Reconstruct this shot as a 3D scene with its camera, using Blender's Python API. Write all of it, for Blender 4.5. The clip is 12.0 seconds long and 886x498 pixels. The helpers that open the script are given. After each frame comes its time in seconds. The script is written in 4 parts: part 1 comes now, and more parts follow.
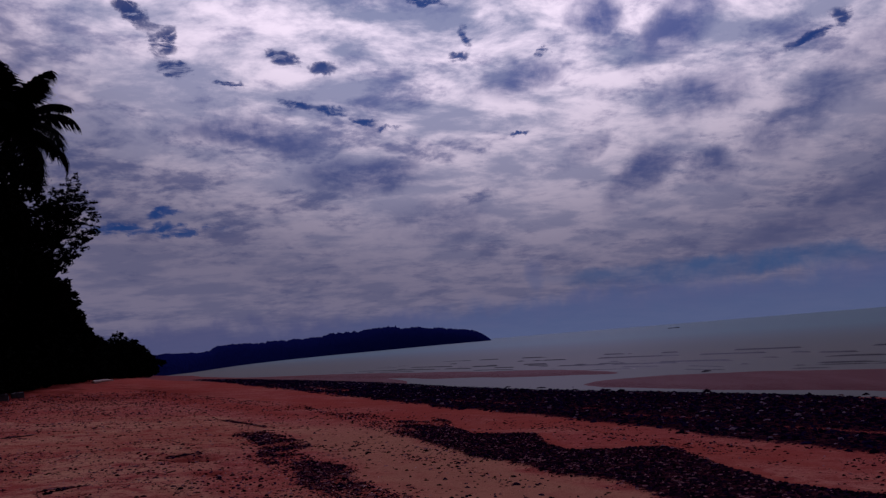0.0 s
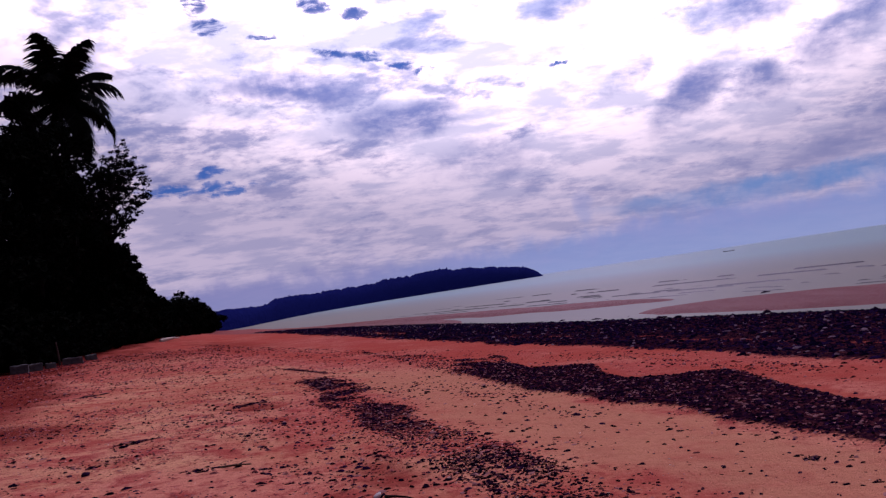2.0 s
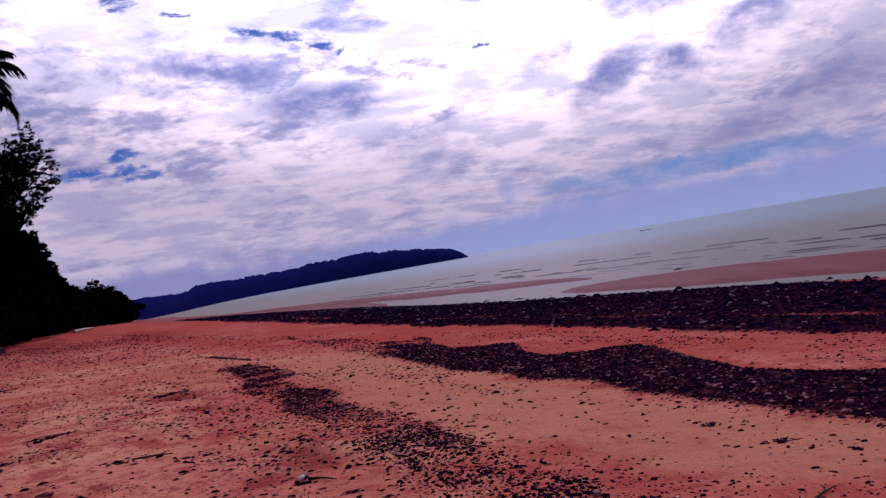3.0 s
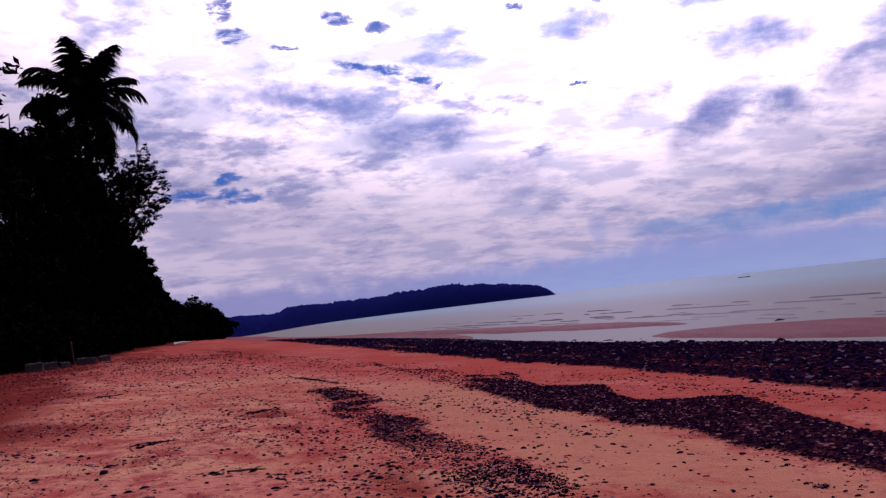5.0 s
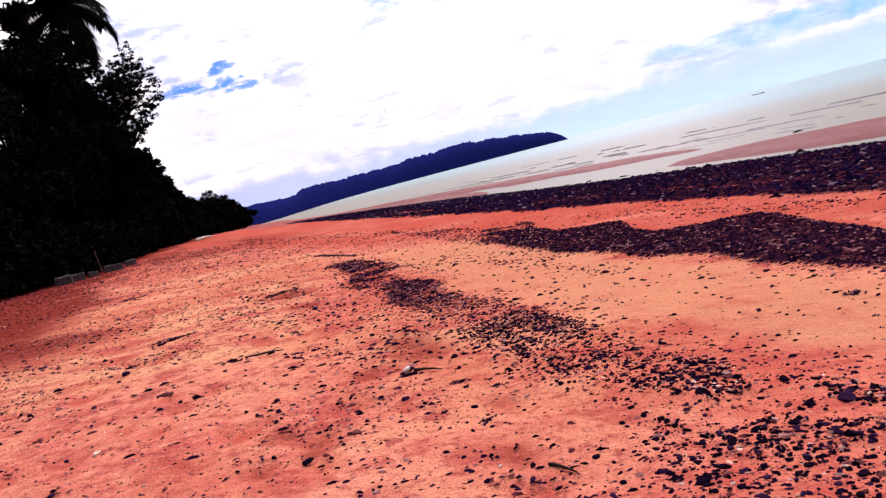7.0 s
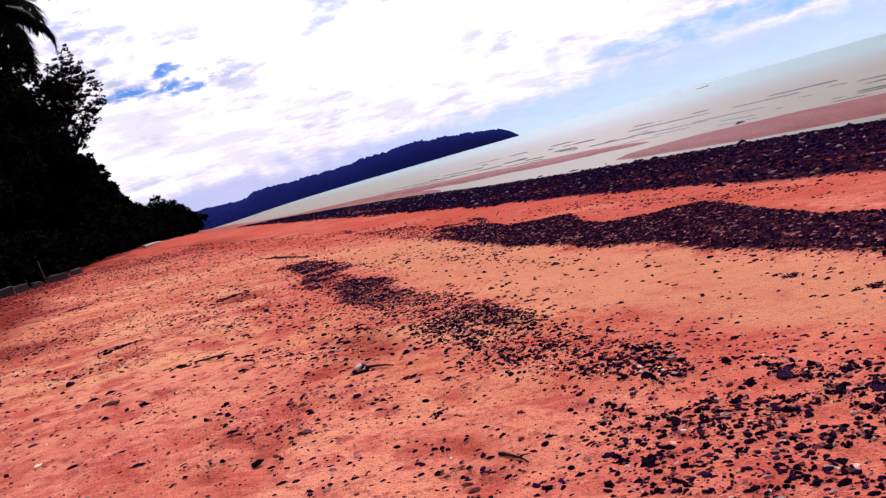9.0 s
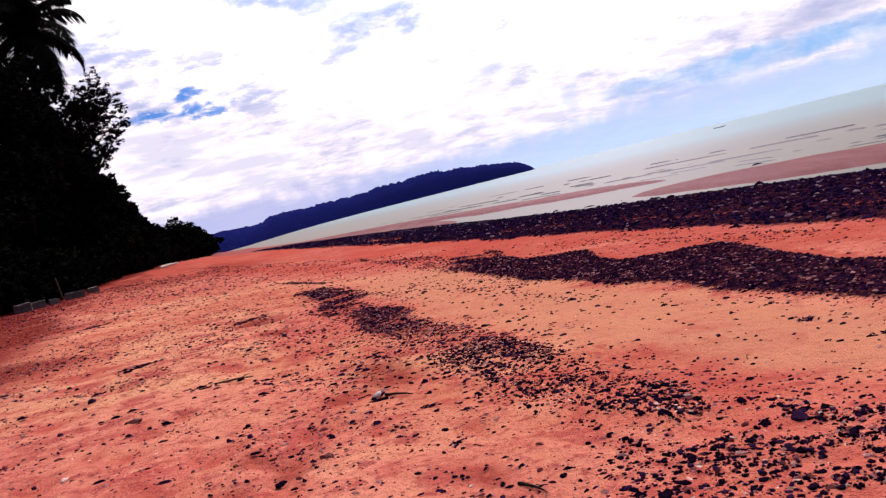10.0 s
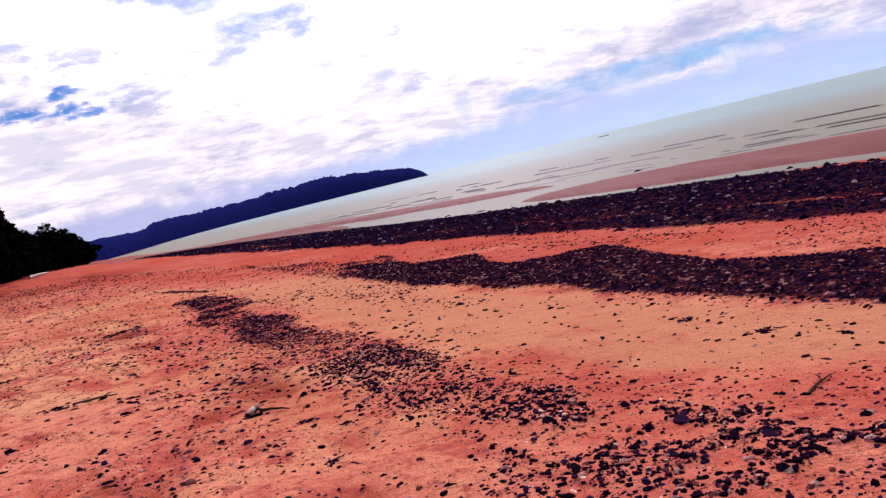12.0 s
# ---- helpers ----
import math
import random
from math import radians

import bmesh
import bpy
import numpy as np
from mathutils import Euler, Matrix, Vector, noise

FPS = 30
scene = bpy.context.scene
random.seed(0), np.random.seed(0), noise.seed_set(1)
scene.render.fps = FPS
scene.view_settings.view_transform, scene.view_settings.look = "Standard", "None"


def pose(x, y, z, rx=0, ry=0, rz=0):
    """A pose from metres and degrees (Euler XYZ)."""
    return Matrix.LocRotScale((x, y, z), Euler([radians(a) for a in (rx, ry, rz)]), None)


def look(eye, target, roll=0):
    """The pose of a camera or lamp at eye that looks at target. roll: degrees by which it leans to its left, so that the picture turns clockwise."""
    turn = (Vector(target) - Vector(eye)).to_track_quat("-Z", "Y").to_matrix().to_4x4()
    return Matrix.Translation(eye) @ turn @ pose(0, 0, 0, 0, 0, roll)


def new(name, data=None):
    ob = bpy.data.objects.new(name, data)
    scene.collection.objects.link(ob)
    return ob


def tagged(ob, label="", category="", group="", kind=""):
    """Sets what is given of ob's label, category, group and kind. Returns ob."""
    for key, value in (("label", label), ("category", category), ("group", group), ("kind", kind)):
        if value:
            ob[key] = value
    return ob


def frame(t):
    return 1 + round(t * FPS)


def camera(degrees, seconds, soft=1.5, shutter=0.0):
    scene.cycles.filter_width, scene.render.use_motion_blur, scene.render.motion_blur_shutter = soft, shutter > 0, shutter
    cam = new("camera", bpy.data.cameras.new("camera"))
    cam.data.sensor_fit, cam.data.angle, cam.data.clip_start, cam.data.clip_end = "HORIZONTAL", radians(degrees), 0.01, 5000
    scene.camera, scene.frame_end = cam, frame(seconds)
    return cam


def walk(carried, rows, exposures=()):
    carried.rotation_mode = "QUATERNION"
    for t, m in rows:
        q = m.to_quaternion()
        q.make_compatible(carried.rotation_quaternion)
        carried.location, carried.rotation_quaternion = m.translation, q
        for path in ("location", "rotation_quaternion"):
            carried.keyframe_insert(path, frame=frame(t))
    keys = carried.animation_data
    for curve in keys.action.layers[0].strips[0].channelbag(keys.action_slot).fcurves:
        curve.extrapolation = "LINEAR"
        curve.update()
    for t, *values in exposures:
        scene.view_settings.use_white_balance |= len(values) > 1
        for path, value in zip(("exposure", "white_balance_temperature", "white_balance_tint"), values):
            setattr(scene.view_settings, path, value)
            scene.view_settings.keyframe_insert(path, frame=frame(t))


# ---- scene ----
# ---------------------------------------------------------------- camera
cam = camera(61.9, 12.0, soft=1.35)
PATH = [
    (0, (-0.010, -0.329, 2.527), (0.006, 1.655, 2.777), -4.64),
    (0.5, (0.010, -0.277, 2.529), (-0.027, 1.711, 2.744), -6.42),
    (1, (0.024, -0.215, 2.515), (-0.087, 1.774, 2.691), -7.42),
    (1.5, (0.022, -0.201, 2.492), (-0.094, 1.792, 2.608), -7.99),
    (2, (0.006, -0.186, 2.493), (-0.124, 1.807, 2.599), -8.32),
    (2.5, (0.009, -0.206, 2.486), (-0.047, 1.791, 2.579), -8.29),
    (3, (0.079, -0.351, 2.505), (0.140, 1.648, 2.533), -9.39),
    (3.2, (-0.016, -0.281, 2.493), (0.013, 1.719, 2.511), -8.73),
    (4.8, (-0.016, -0.339, 2.484), (-0.127, 1.655, 2.590), -7.67),
    (5, (-0.048, -0.352, 2.505), (-0.209, 1.635, 2.655), -6.09),
    (5.2, (-0.014, -0.205, 2.498), (-0.234, 1.779, 2.621), -5.85),
    (5.5, (-0.043, -0.137, 2.490), (-0.236, 1.853, 2.530), -5.43),
    (6, (0.036, 0.135, 2.408), (-0.183, 2.116, 2.239), -10.42),
    (6.5, (0.094, 0.170, 2.384), (-0.212, 2.132, 2.138), -14.42),
    (6.7, (0.092, 0.125, 2.403), (-0.180, 2.096, 2.193), -13.78),
    (8.3, (0.130, 0.177, 2.361), (-0.100, 2.149, 2.127), -15.99),
    (8.5, (0.138, 0.203, 2.345), (-0.076, 2.175, 2.088), -16.33),
    (9, (0.140, 0.140, 2.358), (-0.010, 2.119, 2.114), -15.40),
    (9.5, (0.093, 0.006, 2.403), (-0.090, 1.991, 2.241), -14.00),
    (10, (0.081, -0.017, 2.409), (-0.083, 1.970, 2.253), -13.52),
    (10.5, (0.133, 0.045, 2.372), (0.077, 2.033, 2.157), -14.31),
    (11, (0.174, 0.118, 2.337), (0.118, 2.097, 2.059), -16.68),
    (11.5, (0.167, 0.130, 2.324), (0.064, 2.108, 2.043), -17.58),
    (11.7, (0.190, 0.108, 2.331), (0.097, 2.089, 2.072), -17.87),
    (12, (0.169, 0.258, 2.345), (0.286, 2.244, 2.138), -13.25),
]
# seconds, stops, kelvin, tint
EXPOSURES = [(0, -2.48, 4830, 65), (1.0, -1.97, 4830, 67), (1.4, -0.97, 5080, 67), (5.0, -0.73, 5130, 67), (5.5, -0.87, 5130, 67), (6.0, -0.14, 5280, 60), (6.5, 0.66, 5480, 42), (8.3, 0.52, 5480, 43), (12, 0.30, 5460, 45)]
walk(cam, [(t, look(e, g, r)) for t, e, g, r in PATH], EXPOSURES)

# ---------------------------------------------------------------- world and sun
SUN_AZ, SUN_EL = 8.0, 36.0           # degrees; azimuth clockwise from +y


class Nodes:
    """Short way to chain shader nodes."""

    def __init__(self, tree):
        self.tree = tree

    def link(self, a, b):
        if isinstance(a, bpy.types.NodeSocket):
            self.tree.links.new(a, b)
        else:
            b.default_value = a

    def m(self, op, a, b=0.0, c=0.0, clamp=False):
        n = self.tree.nodes.new("ShaderNodeMath")
        n.operation, n.use_clamp = op, clamp
        for i, v in enumerate((a, b, c)):
            self.link(v, n.inputs[i])
        return n.outputs[0]

    def ramp(self, v, a, b, lo=0.0, hi=1.0):
        n = self.tree.nodes.new("ShaderNodeMapRange")
        n.interpolation_type = "SMOOTHSTEP"
        for i, x in enumerate((v, a, b, lo, hi)):
            self.link(x, n.inputs[i])
        return n.outputs[0]

    def mix(self, f, a, b, mode="MIX"):
        n = self.tree.nodes.new("ShaderNodeMix")
        n.data_type, n.blend_type = "RGBA", mode
        self.link(f, n.inputs[0])
        self.link(a if isinstance(a, bpy.types.NodeSocket) else (*a, 1), n.inputs[6])
        self.link(b if isinstance(b, bpy.types.NodeSocket) else (*b, 1), n.inputs[7])
        return n.outputs[2]

    def noise(self, vec, scale, detail=4.0, rough=0.55, warp=0.0, color=False):
        n = self.tree.nodes.new("ShaderNodeTexNoise")
        self.link(vec, n.inputs["Vector"])
        n.inputs["Scale"].default_value, n.inputs["Detail"].default_value = scale, detail
        n.inputs["Roughness"].default_value, n.inputs["Distortion"].default_value = rough, warp
        return n.outputs["Color" if color else "Fac"]

    def voronoi(self, vec, scale, feature="F1", out="Distance"):
        n = self.tree.nodes.new("ShaderNodeTexVoronoi")
        n.feature = feature
        self.link(vec, n.inputs["Vector"])
        n.inputs["Scale"].default_value = scale
        return n.outputs[out]

    def xyz(self, x, y, z):
        n = self.tree.nodes.new("ShaderNodeCombineXYZ")
        for i, v in enumerate((x, y, z)):
            self.link(v, n.inputs[i])
        return n.outputs[0]

    def split(self, v):
        n = self.tree.nodes.new("ShaderNodeSeparateXYZ")
        self.link(v, n.inputs[0])
        return n.outputs

    def attr(self, name):
        n = self.tree.nodes.new("ShaderNodeAttribute")
        n.attribute_name = name
        return n.outputs["Fac"]


def build_world():
    w = bpy.data.worlds.new("sky")
    scene.world = w
    w.use_nodes = True
    t = w.node_tree
    t.nodes.clear()
    g = Nodes(t)
    coord = t.nodes.new("ShaderNodeTexCoord").outputs["Generated"]
    sky = t.nodes.new("ShaderNodeTexSky")
    sky.sky_type, sky.sun_disc = "NISHITA", False
    sky.sun_elevation, sky.sun_rotation = radians(SUN_EL), radians(SUN_AZ)
    sky.dust_density, sky.air_density = 0.6, 1.6
    blue = g.mix(1.0, sky.outputs[0], (0.0085, 0.026, 0.052), "MULTIPLY")
    x, y, z = g.split(coord)
    zc = g.m("MAXIMUM", z, 0.0)
    az = g.m("MULTIPLY", g.m("ARCTAN2", x, y), 57.2958)
    el = g.m("MULTIPLY", g.m("ARCSINE", zc), 57.2958)
    # the cloud deck, laid out on a flat layer, drawn out along one wind direction
    k = g.m("DIVIDE", 1.0, g.m("ADD", zc, 0.20))
    px, py = g.m("MULTIPLY", x, k), g.m("MULTIPLY", y, k)
    a = radians(-12)
    along = g.m("ADD", g.m("MULTIPLY", px, math.sin(a)), g.m("MULTIPLY", py, math.cos(a)))
    across = g.m("ADD", g.m("MULTIPLY", px, math.cos(a)), g.m("MULTIPLY", py, -math.sin(a)))
    flat = g.xyz(g.m("MULTIPLY", along, 1.15), across, 3.1)
    big = g.noise(flat, 1.8, 5, 0.52, 0.2)
    mid = g.noise(flat, 5.0, 7, 0.63, 0.25)
    fine = g.noise(flat, 15.0, 5, 0.62, 0.2)
    billow = g.noise(g.xyz(g.m("MULTIPLY", along, 1.5), across, 9.4), 4.0, 7, 0.60, 0.2)
    body = g.m("ADD", g.m("MULTIPLY", big, 0.40), g.m("ADD", g.m("MULTIPLY", mid, 0.42), g.m("MULTIPLY", fine, 0.18)))
    # bearings, made ragged, for the open patches between the clouds
    rag = g.m("SUBTRACT", g.noise(coord, 9.0, 6, 0.62), 0.5)
    rag2 = g.m("SUBTRACT", g.noise(g.xyz(z, x, y), 11.0, 6, 0.62), 0.5)
    shred = g.m("SUBTRACT", g.noise(g.xyz(g.m("MULTIPLY", az, 0.30), el, 2.2), 1.5, 6, 0.68, 0.6), 0.5)
    azr = g.m("ADD", az, g.m("MULTIPLY", rag, 7.0))
    elr = g.m("ADD", el, g.m("MULTIPLY", rag2, 3.6))

    def patch(a0, e0, wide, high, lean, soft=1.0):
        c, s = math.cos(radians(lean)), math.sin(radians(lean))
        da, de = g.m("SUBTRACT", azr, a0), g.m("SUBTRACT", elr, e0)
        p = g.m("DIVIDE", g.m("ADD", g.m("MULTIPLY", da, c), g.m("MULTIPLY", de, s)), wide)
        q = g.m("DIVIDE", g.m("SUBTRACT", g.m("MULTIPLY", de, c), g.m("MULTIPLY", da, s)), high)
        r = g.m("ADD", g.m("MULTIPLY", p, p), g.m("MULTIPLY", q, q))
        return g.ramp(r, 1.0 + soft, max(0.0, 1.0 - soft), 0.0, 1.0)

    def join(shapes):
        total = shapes[0]
        for s in shapes[1:]:
            total = g.m("MAXIMUM", total, s)
        return total

    # open blue patches: azimuth, elevation, half width, half height, lean
    holes = join([patch(*p, 0.98) for p in (
        (-21.8, 25.3, 1.7, 0.60, -35), (-20.0, 23.3, 0.8, 1.3, 0), (-19.2, 21.2, 1.1, 0.55, -10), (-15.5, 20.1, 1.5, 0.32, -6), (-11.0, 22.2, 1.4, 0.55, -16),
        (-8.0, 21.4, 1.2, 0.40, 0), (-10.6, 19.1, 1.5, 0.40, -15), (-8.4, 18.4, 1.5, 0.40, -12), (-5.8, 17.7, 1.4, 0.32, -10), (-3.2, 16.9, 1.3, 0.22, -6),
        (3.5, 23.0, 0.5, 0.90, 20), (2.7, 21.7, 0.9, 0.32, 10), (9.7, 21.0, 1.0, 0.40, 10), (0.7, 25.6, 1.5, 0.38, -14), (-20.1, 10.9, 1.5, 0.52, 12),
        (-23.4, 9.8, 2.2, 0.52, 2), (-19.4, 9.7, 2.6, 0.50, 3), (28.6, 18.6, 1.8, 0.42, 10), (30.8, 19.5, 0.6, 0.90, 50), (7.2, 15.2, 1.0, 0.16, 8))])
    holes = g.m("MULTIPLY", holes, g.ramp(g.m("ADD", holes, g.m("MULTIPLY", shred, 4.2)), 0.15, 1.05))
    soft_edge = g.m("SUBTRACT", g.noise(coord, 12.0, 5, 0.6, 0.4), 0.5)
    strip = g.m("MULTIPLY", patch(22.0, 3.8, 11.5, 0.85, 0, 0.9), g.ramp(soft_edge, -0.14, 0.14, 1.0, 0.5))
    grey = join([patch(*p, 1.0) for p in (
        (-13.4, 16.4, 5.73, 1.27, -8), (-5.3, 13.3, 4.52, 1.51, -1), (1.1, 9.2, 4.22, 1.66, 4), (13.9, 23.6, 2.11, 1.36, 4), (20.1, 21.4, 4.22, 1.75, 29), (20.6, 16.2, 3.01, 1.81, 14), (26.3, 13.3, 3.01, 1.66, 19), (30.3, 15.3, 5.12, 1.81, 26), (12.3, 13.8, 2.41, 0.84, 14), (16.5, 11.2, 3.92, 1.36, 26), (21.5, 10.9, 1.51, 1.15, 4), (28.3, 6.8, 6.63, 1.45, 16), (8.0, 19.3, 3.31, 1.21, 4))])
    # shading of the deck: bright towards the sun, grey-blue in its thick parts
    s = radians(90 - SUN_AZ)
    ce = math.cos(radians(SUN_EL))
    near_sun = g.m("ADD", g.m("MULTIPLY", x, math.cos(s) * ce), g.m("ADD", g.m("MULTIPLY", y, math.sin(s) * ce), g.m("MULTIPLY", z, math.sin(radians(SUN_EL)))))
    wide_glow = g.ramp(near_sun, -0.35, 0.80, 0.0, 1.0)
    off = g.m("SUBTRACT", az, SUN_AZ)
    glow = g.ramp(g.m("SUBTRACT", el, g.m("MULTIPLY", g.m("MULTIPLY", off, off), 0.0055)), 3, 25, 0.0, 1.0)
    glow = g.m("MULTIPLY", glow, g.ramp(near_sun, 0.50, 0.86))
    thick = g.ramp(body, 0.495, 0.61, 0.0, 0.72)
    thick = g.m("MAXIMUM", thick, g.m("MULTIPLY", grey, g.ramp(g.m("ADD", body, g.m("MULTIPLY", soft_edge, 0.5)), 0.32, 0.62, 0.15, 0.95)))
    thick = g.m("ADD", g.m("MULTIPLY", thick, g.ramp(el, 3, 14, 0.45, 1.0)), g.ramp(el, 15, 5, 0.0, 0.10), clamp=True)
    white = g.mix(glow, g.mix(wide_glow, (0.08, 0.085, 0.11), (0.85, 0.80, 0.585)), (4.5, 4.1, 2.4))
    white = g.mix(1.0, white, g.mix(g.ramp(billow, 0.38, 0.62), (1.18, 1.16, 1.08), g.mix(glow, (0.80, 0.85, 0.91), (0.31, 0.38, 0.49))), "MULTIPLY")
    dim = g.mix(glow, g.mix(wide_glow, (0.04, 0.045, 0.07), (0.165, 0.243, 0.350)), (0.35, 0.520, 0.77))
    deck = g.mix(thick, white, dim)
    clouds = g.mix(g.m("MULTIPLY", strip, 0.9), g.mix(g.m("MULTIPLY", holes, 0.95), deck, blue), (0.21, 0.44, 0.52))
    # low bank of haze and far cumulus above the sea
    puff = g.noise(g.xyz(g.m("MULTIPLY", az, 0.10), g.m("MULTIPLY", el, 0.20), 1.3), 2.0, 5, 0.55, 0.3)
    lump_up = g.noise(g.xyz(g.m("MULTIPLY", az, 0.35), g.m("MULTIPLY", el, 0.30), 4.3), 1.6, 4, 0.55)
    top = g.m("ADD", g.ramp(az, 2, 12, 2.4, 2.9), g.m("ADD", g.m("MULTIPLY", g.m("SUBTRACT", puff, 0.5), 2.6), g.m("MULTIPLY", g.m("SUBTRACT", lump_up, 0.5), 2.4)))
    bank = g.ramp(g.m("SUBTRACT", el, top), 1.1, -0.9, 0.0, 0.92)
    bank = g.m("MAXIMUM", bank, g.m("MULTIPLY", patch(7.5, 4.4, 1.3, 1.0, 80, 0.9), 0.45))
    # the tops of the far cumulus catch the light, the haze below them is bluer
    lit = g.m("MULTIPLY", g.ramp(g.m("SUBTRACT", el, top), -2.6, 0.2), g.ramp(puff, 0.38, 0.60, 0.25, 1.0))
    low_haze = g.mix(g.ramp(el, 0.0, 2.6), (0.44, 0.60, 0.585), (0.36, 0.53, 0.57))
    low_haze = g.mix(g.m("MULTIPLY", lit, 0.75), low_haze, (0.50, 0.56, 0.57))
    haze = g.mix(wide_glow, (0.05, 0.055, 0.08), g.mix(g.ramp(az, 6, -14, 0.0, 0.75), low_haze, (0.38, 0.40, 0.44)))
    out = g.mix(bank, clouds, haze)
    bg = t.nodes.new("ShaderNodeBackground")
    bg.inputs["Strength"].default_value = 1.0
    t.links.new(out, bg.inputs["Color"])
    t.links.new(bg.outputs[0], t.nodes.new("ShaderNodeOutputWorld").inputs["Surface"])


build_world()
sun_data = bpy.data.lights.new("sun", "SUN")
sun_data.energy, sun_data.angle, sun_data.color = 1.1, radians(10), (1.0, 0.92, 0.82)
sun = new("sun", sun_data)
sa = radians(SUN_AZ)
sun.matrix_world = look((0, 0, 60), (-math.sin(sa) * math.cos(radians(SUN_EL)), -math.cos(sa) * math.cos(radians(SUN_EL)), 60 - math.sin(radians(SUN_EL))))


# ---------------------------------------------------------------- materials
def material(name):
    m = bpy.data.materials.new(name)
    m.use_nodes = True
    t = m.node_tree
    g = Nodes(t)
    return m, g, t.nodes["Principled BSDF"], t.nodes.new("ShaderNodeTexCoord").outputs["Object"]


def bump(g, height, strength, distance, chain=None):
    n = g.tree.nodes.new("ShaderNodeBump")
    n.inputs["Strength"].default_value, n.inputs["Distance"].default_value = strength, distance
    g.link(height, n.inputs["Height"])
    if chain is not None:
        g.link(chain, n.inputs["Normal"])
    return n.outputs[0]


def sand_material():
    m, g, b, co = material("beach_sand")
    wide = g.noise(co, 0.35, 4, 0.6)
    mid = g.noise(co, 2.2, 6, 0.62, 0.4)
    lumpy = g.noise(co, 7.0, 5, 0.65, 0.3)
    small = g.noise(co, 19, 4, 0.65)
    grain = g.noise(co, 200, 2, 0.6)
    sx, sy, sz = g.split(co)
    streak = g.noise(g.xyz(g.m("MULTIPLY", sx, 0.75), g.m("MULTIPLY", sy, 1.25), sz), 1.3, 6, 0.65, 0.8)
    smoothed = g.m("SUBTRACT", 1.0, g.m("MULTIPLY", g.attr("tan"), 0.75))
    c = g.mix(g.ramp(wide, 0.36, 0.64), (0.47, 0.115, 0.080), (0.60, 0.255, 0.145))
    c = g.mix(g.ramp(streak, 0.45, 0.30, 0, 0.6), c, (0.63, 0.315, 0.150))
    pale = g.m("MULTIPLY", g.attr("pale"), g.ramp(streak, 0.64, 0.42, 0.2, 1.0))
    c = g.mix(g.m("MULTIPLY", pale, 0.85), c, (0.66, 0.420, 0.185))
    c = g.mix(g.m("MULTIPLY", g.attr("tan"), g.ramp(mid, 0.35, 0.62, 0.99, 0.75)), c, (0.51, 0.282, 0.128))
    c = g.mix(g.m("MULTIPLY", smoothed, g.ramp(streak, 0.52, 0.68, 0, 0.85)), c, (0.33, 0.045, 0.036))
    c = g.mix(g.m("MULTIPLY", smoothed, g.ramp(mid, 0.52, 0.66, 0, 0.75)), c, (0.31, 0.045, 0.036))
    c = g.mix(g.m("MULTIPLY", smoothed, g.ramp(lumpy, 0.53, 0.66, 0, 0.8)), c, (0.26, 0.043, 0.042))
    c = g.mix(g.m("MULTIPLY", smoothed, g.ramp(lumpy, 0.46, 0.32, 0, 0.65)), c, (0.70, 0.400, 0.210))
    c = g.mix(g.m("MULTIPLY", smoothed, g.ramp(small, 0.54, 0.68, 0, 0.7)), c, (0.20, 0.036, 0.030))
    c = g.mix(g.ramp(grain, 0.35, 0.75, 0, 0.35), c, (0.60, 0.32, 0.21))
    c = g.mix(g.ramp(grain, 0.40, 0.20, 0, 0.45), c, (0.24, 0.048, 0.038))
    specks = g.voronoi(co, 42)
    pick = g.noise(co, 5, 4, 0.6)
    c = g.mix(g.m("MULTIPLY", smoothed, g.m("MULTIPLY", g.ramp(specks, 0.26, 0.14), g.ramp(pick, 0.48, 0.60))), c, (0.05, 0.014, 0.018))
    chips = g.voronoi(co, 25)
    c = g.mix(g.m("MULTIPLY", g.ramp(chips, 0.18, 0.08), g.ramp(pick, 0.48, 0.38)), c, (0.72, 0.50, 0.38))
    # red, iron-stained sand lower down the beach, wet sand by the sea, tree shade painted dark red, weed cover
    red = g.m("MULTIPLY", g.attr("red"), g.ramp(mid, 0.25, 0.6, 0.6, 1.0))
    c = g.mix(red, c, (0.42, 0.100, 0.056))
    wet = g.attr("wet")
    film = g.ramp(g.noise(g.xyz(g.m("MULTIPLY", sx, 0.5), g.m("MULTIPLY", sy, 0.12), 1.0), 1.1, 5, 0.6, 0.5), 0.45, 0.62, 0.0, 0.5)
    c = g.mix(wet, c, (0.155, 0.041, 0.040))
    c = g.mix(g.m("MULTIPLY", wet, film), c, (0.20, 0.084, 0.074))
    dark_red = g.m("MULTIPLY", g.attr("dark_red"), g.ramp(small, 0.25, 0.55, 0.5, 1.0))
    c = g.mix(dark_red, c, (0.15, 0.026, 0.016))
    cover = g.ramp(g.m("ADD", g.attr("cover"), g.m("MULTIPLY", g.m("SUBTRACT", small, 0.5), 1.5)), 0.30, 0.70, 0, 1.0)
    c = g.mix(g.m("MULTIPLY", cover, g.ramp(lumpy, 0.36, 0.58, 0.88, 1.0)), c, g.mix(g.ramp(small, 0.42, 0.62), (0.006, 0.003, 0.013), (0.022, 0.006, 0.018)))
    c = g.mix(1.0, c, (0.88, 0.685, 0.79), "MULTIPLY")
    g.link(c, b.inputs["Base Color"])
    g.link(g.m("SUBTRACT", 0.95, g.m("MULTIPLY", wet, 0.35)), b.inputs["Roughness"])
    g.link(g.m("MULTIPLY", wet, 0.03), b.inputs["Specular IOR Level"])
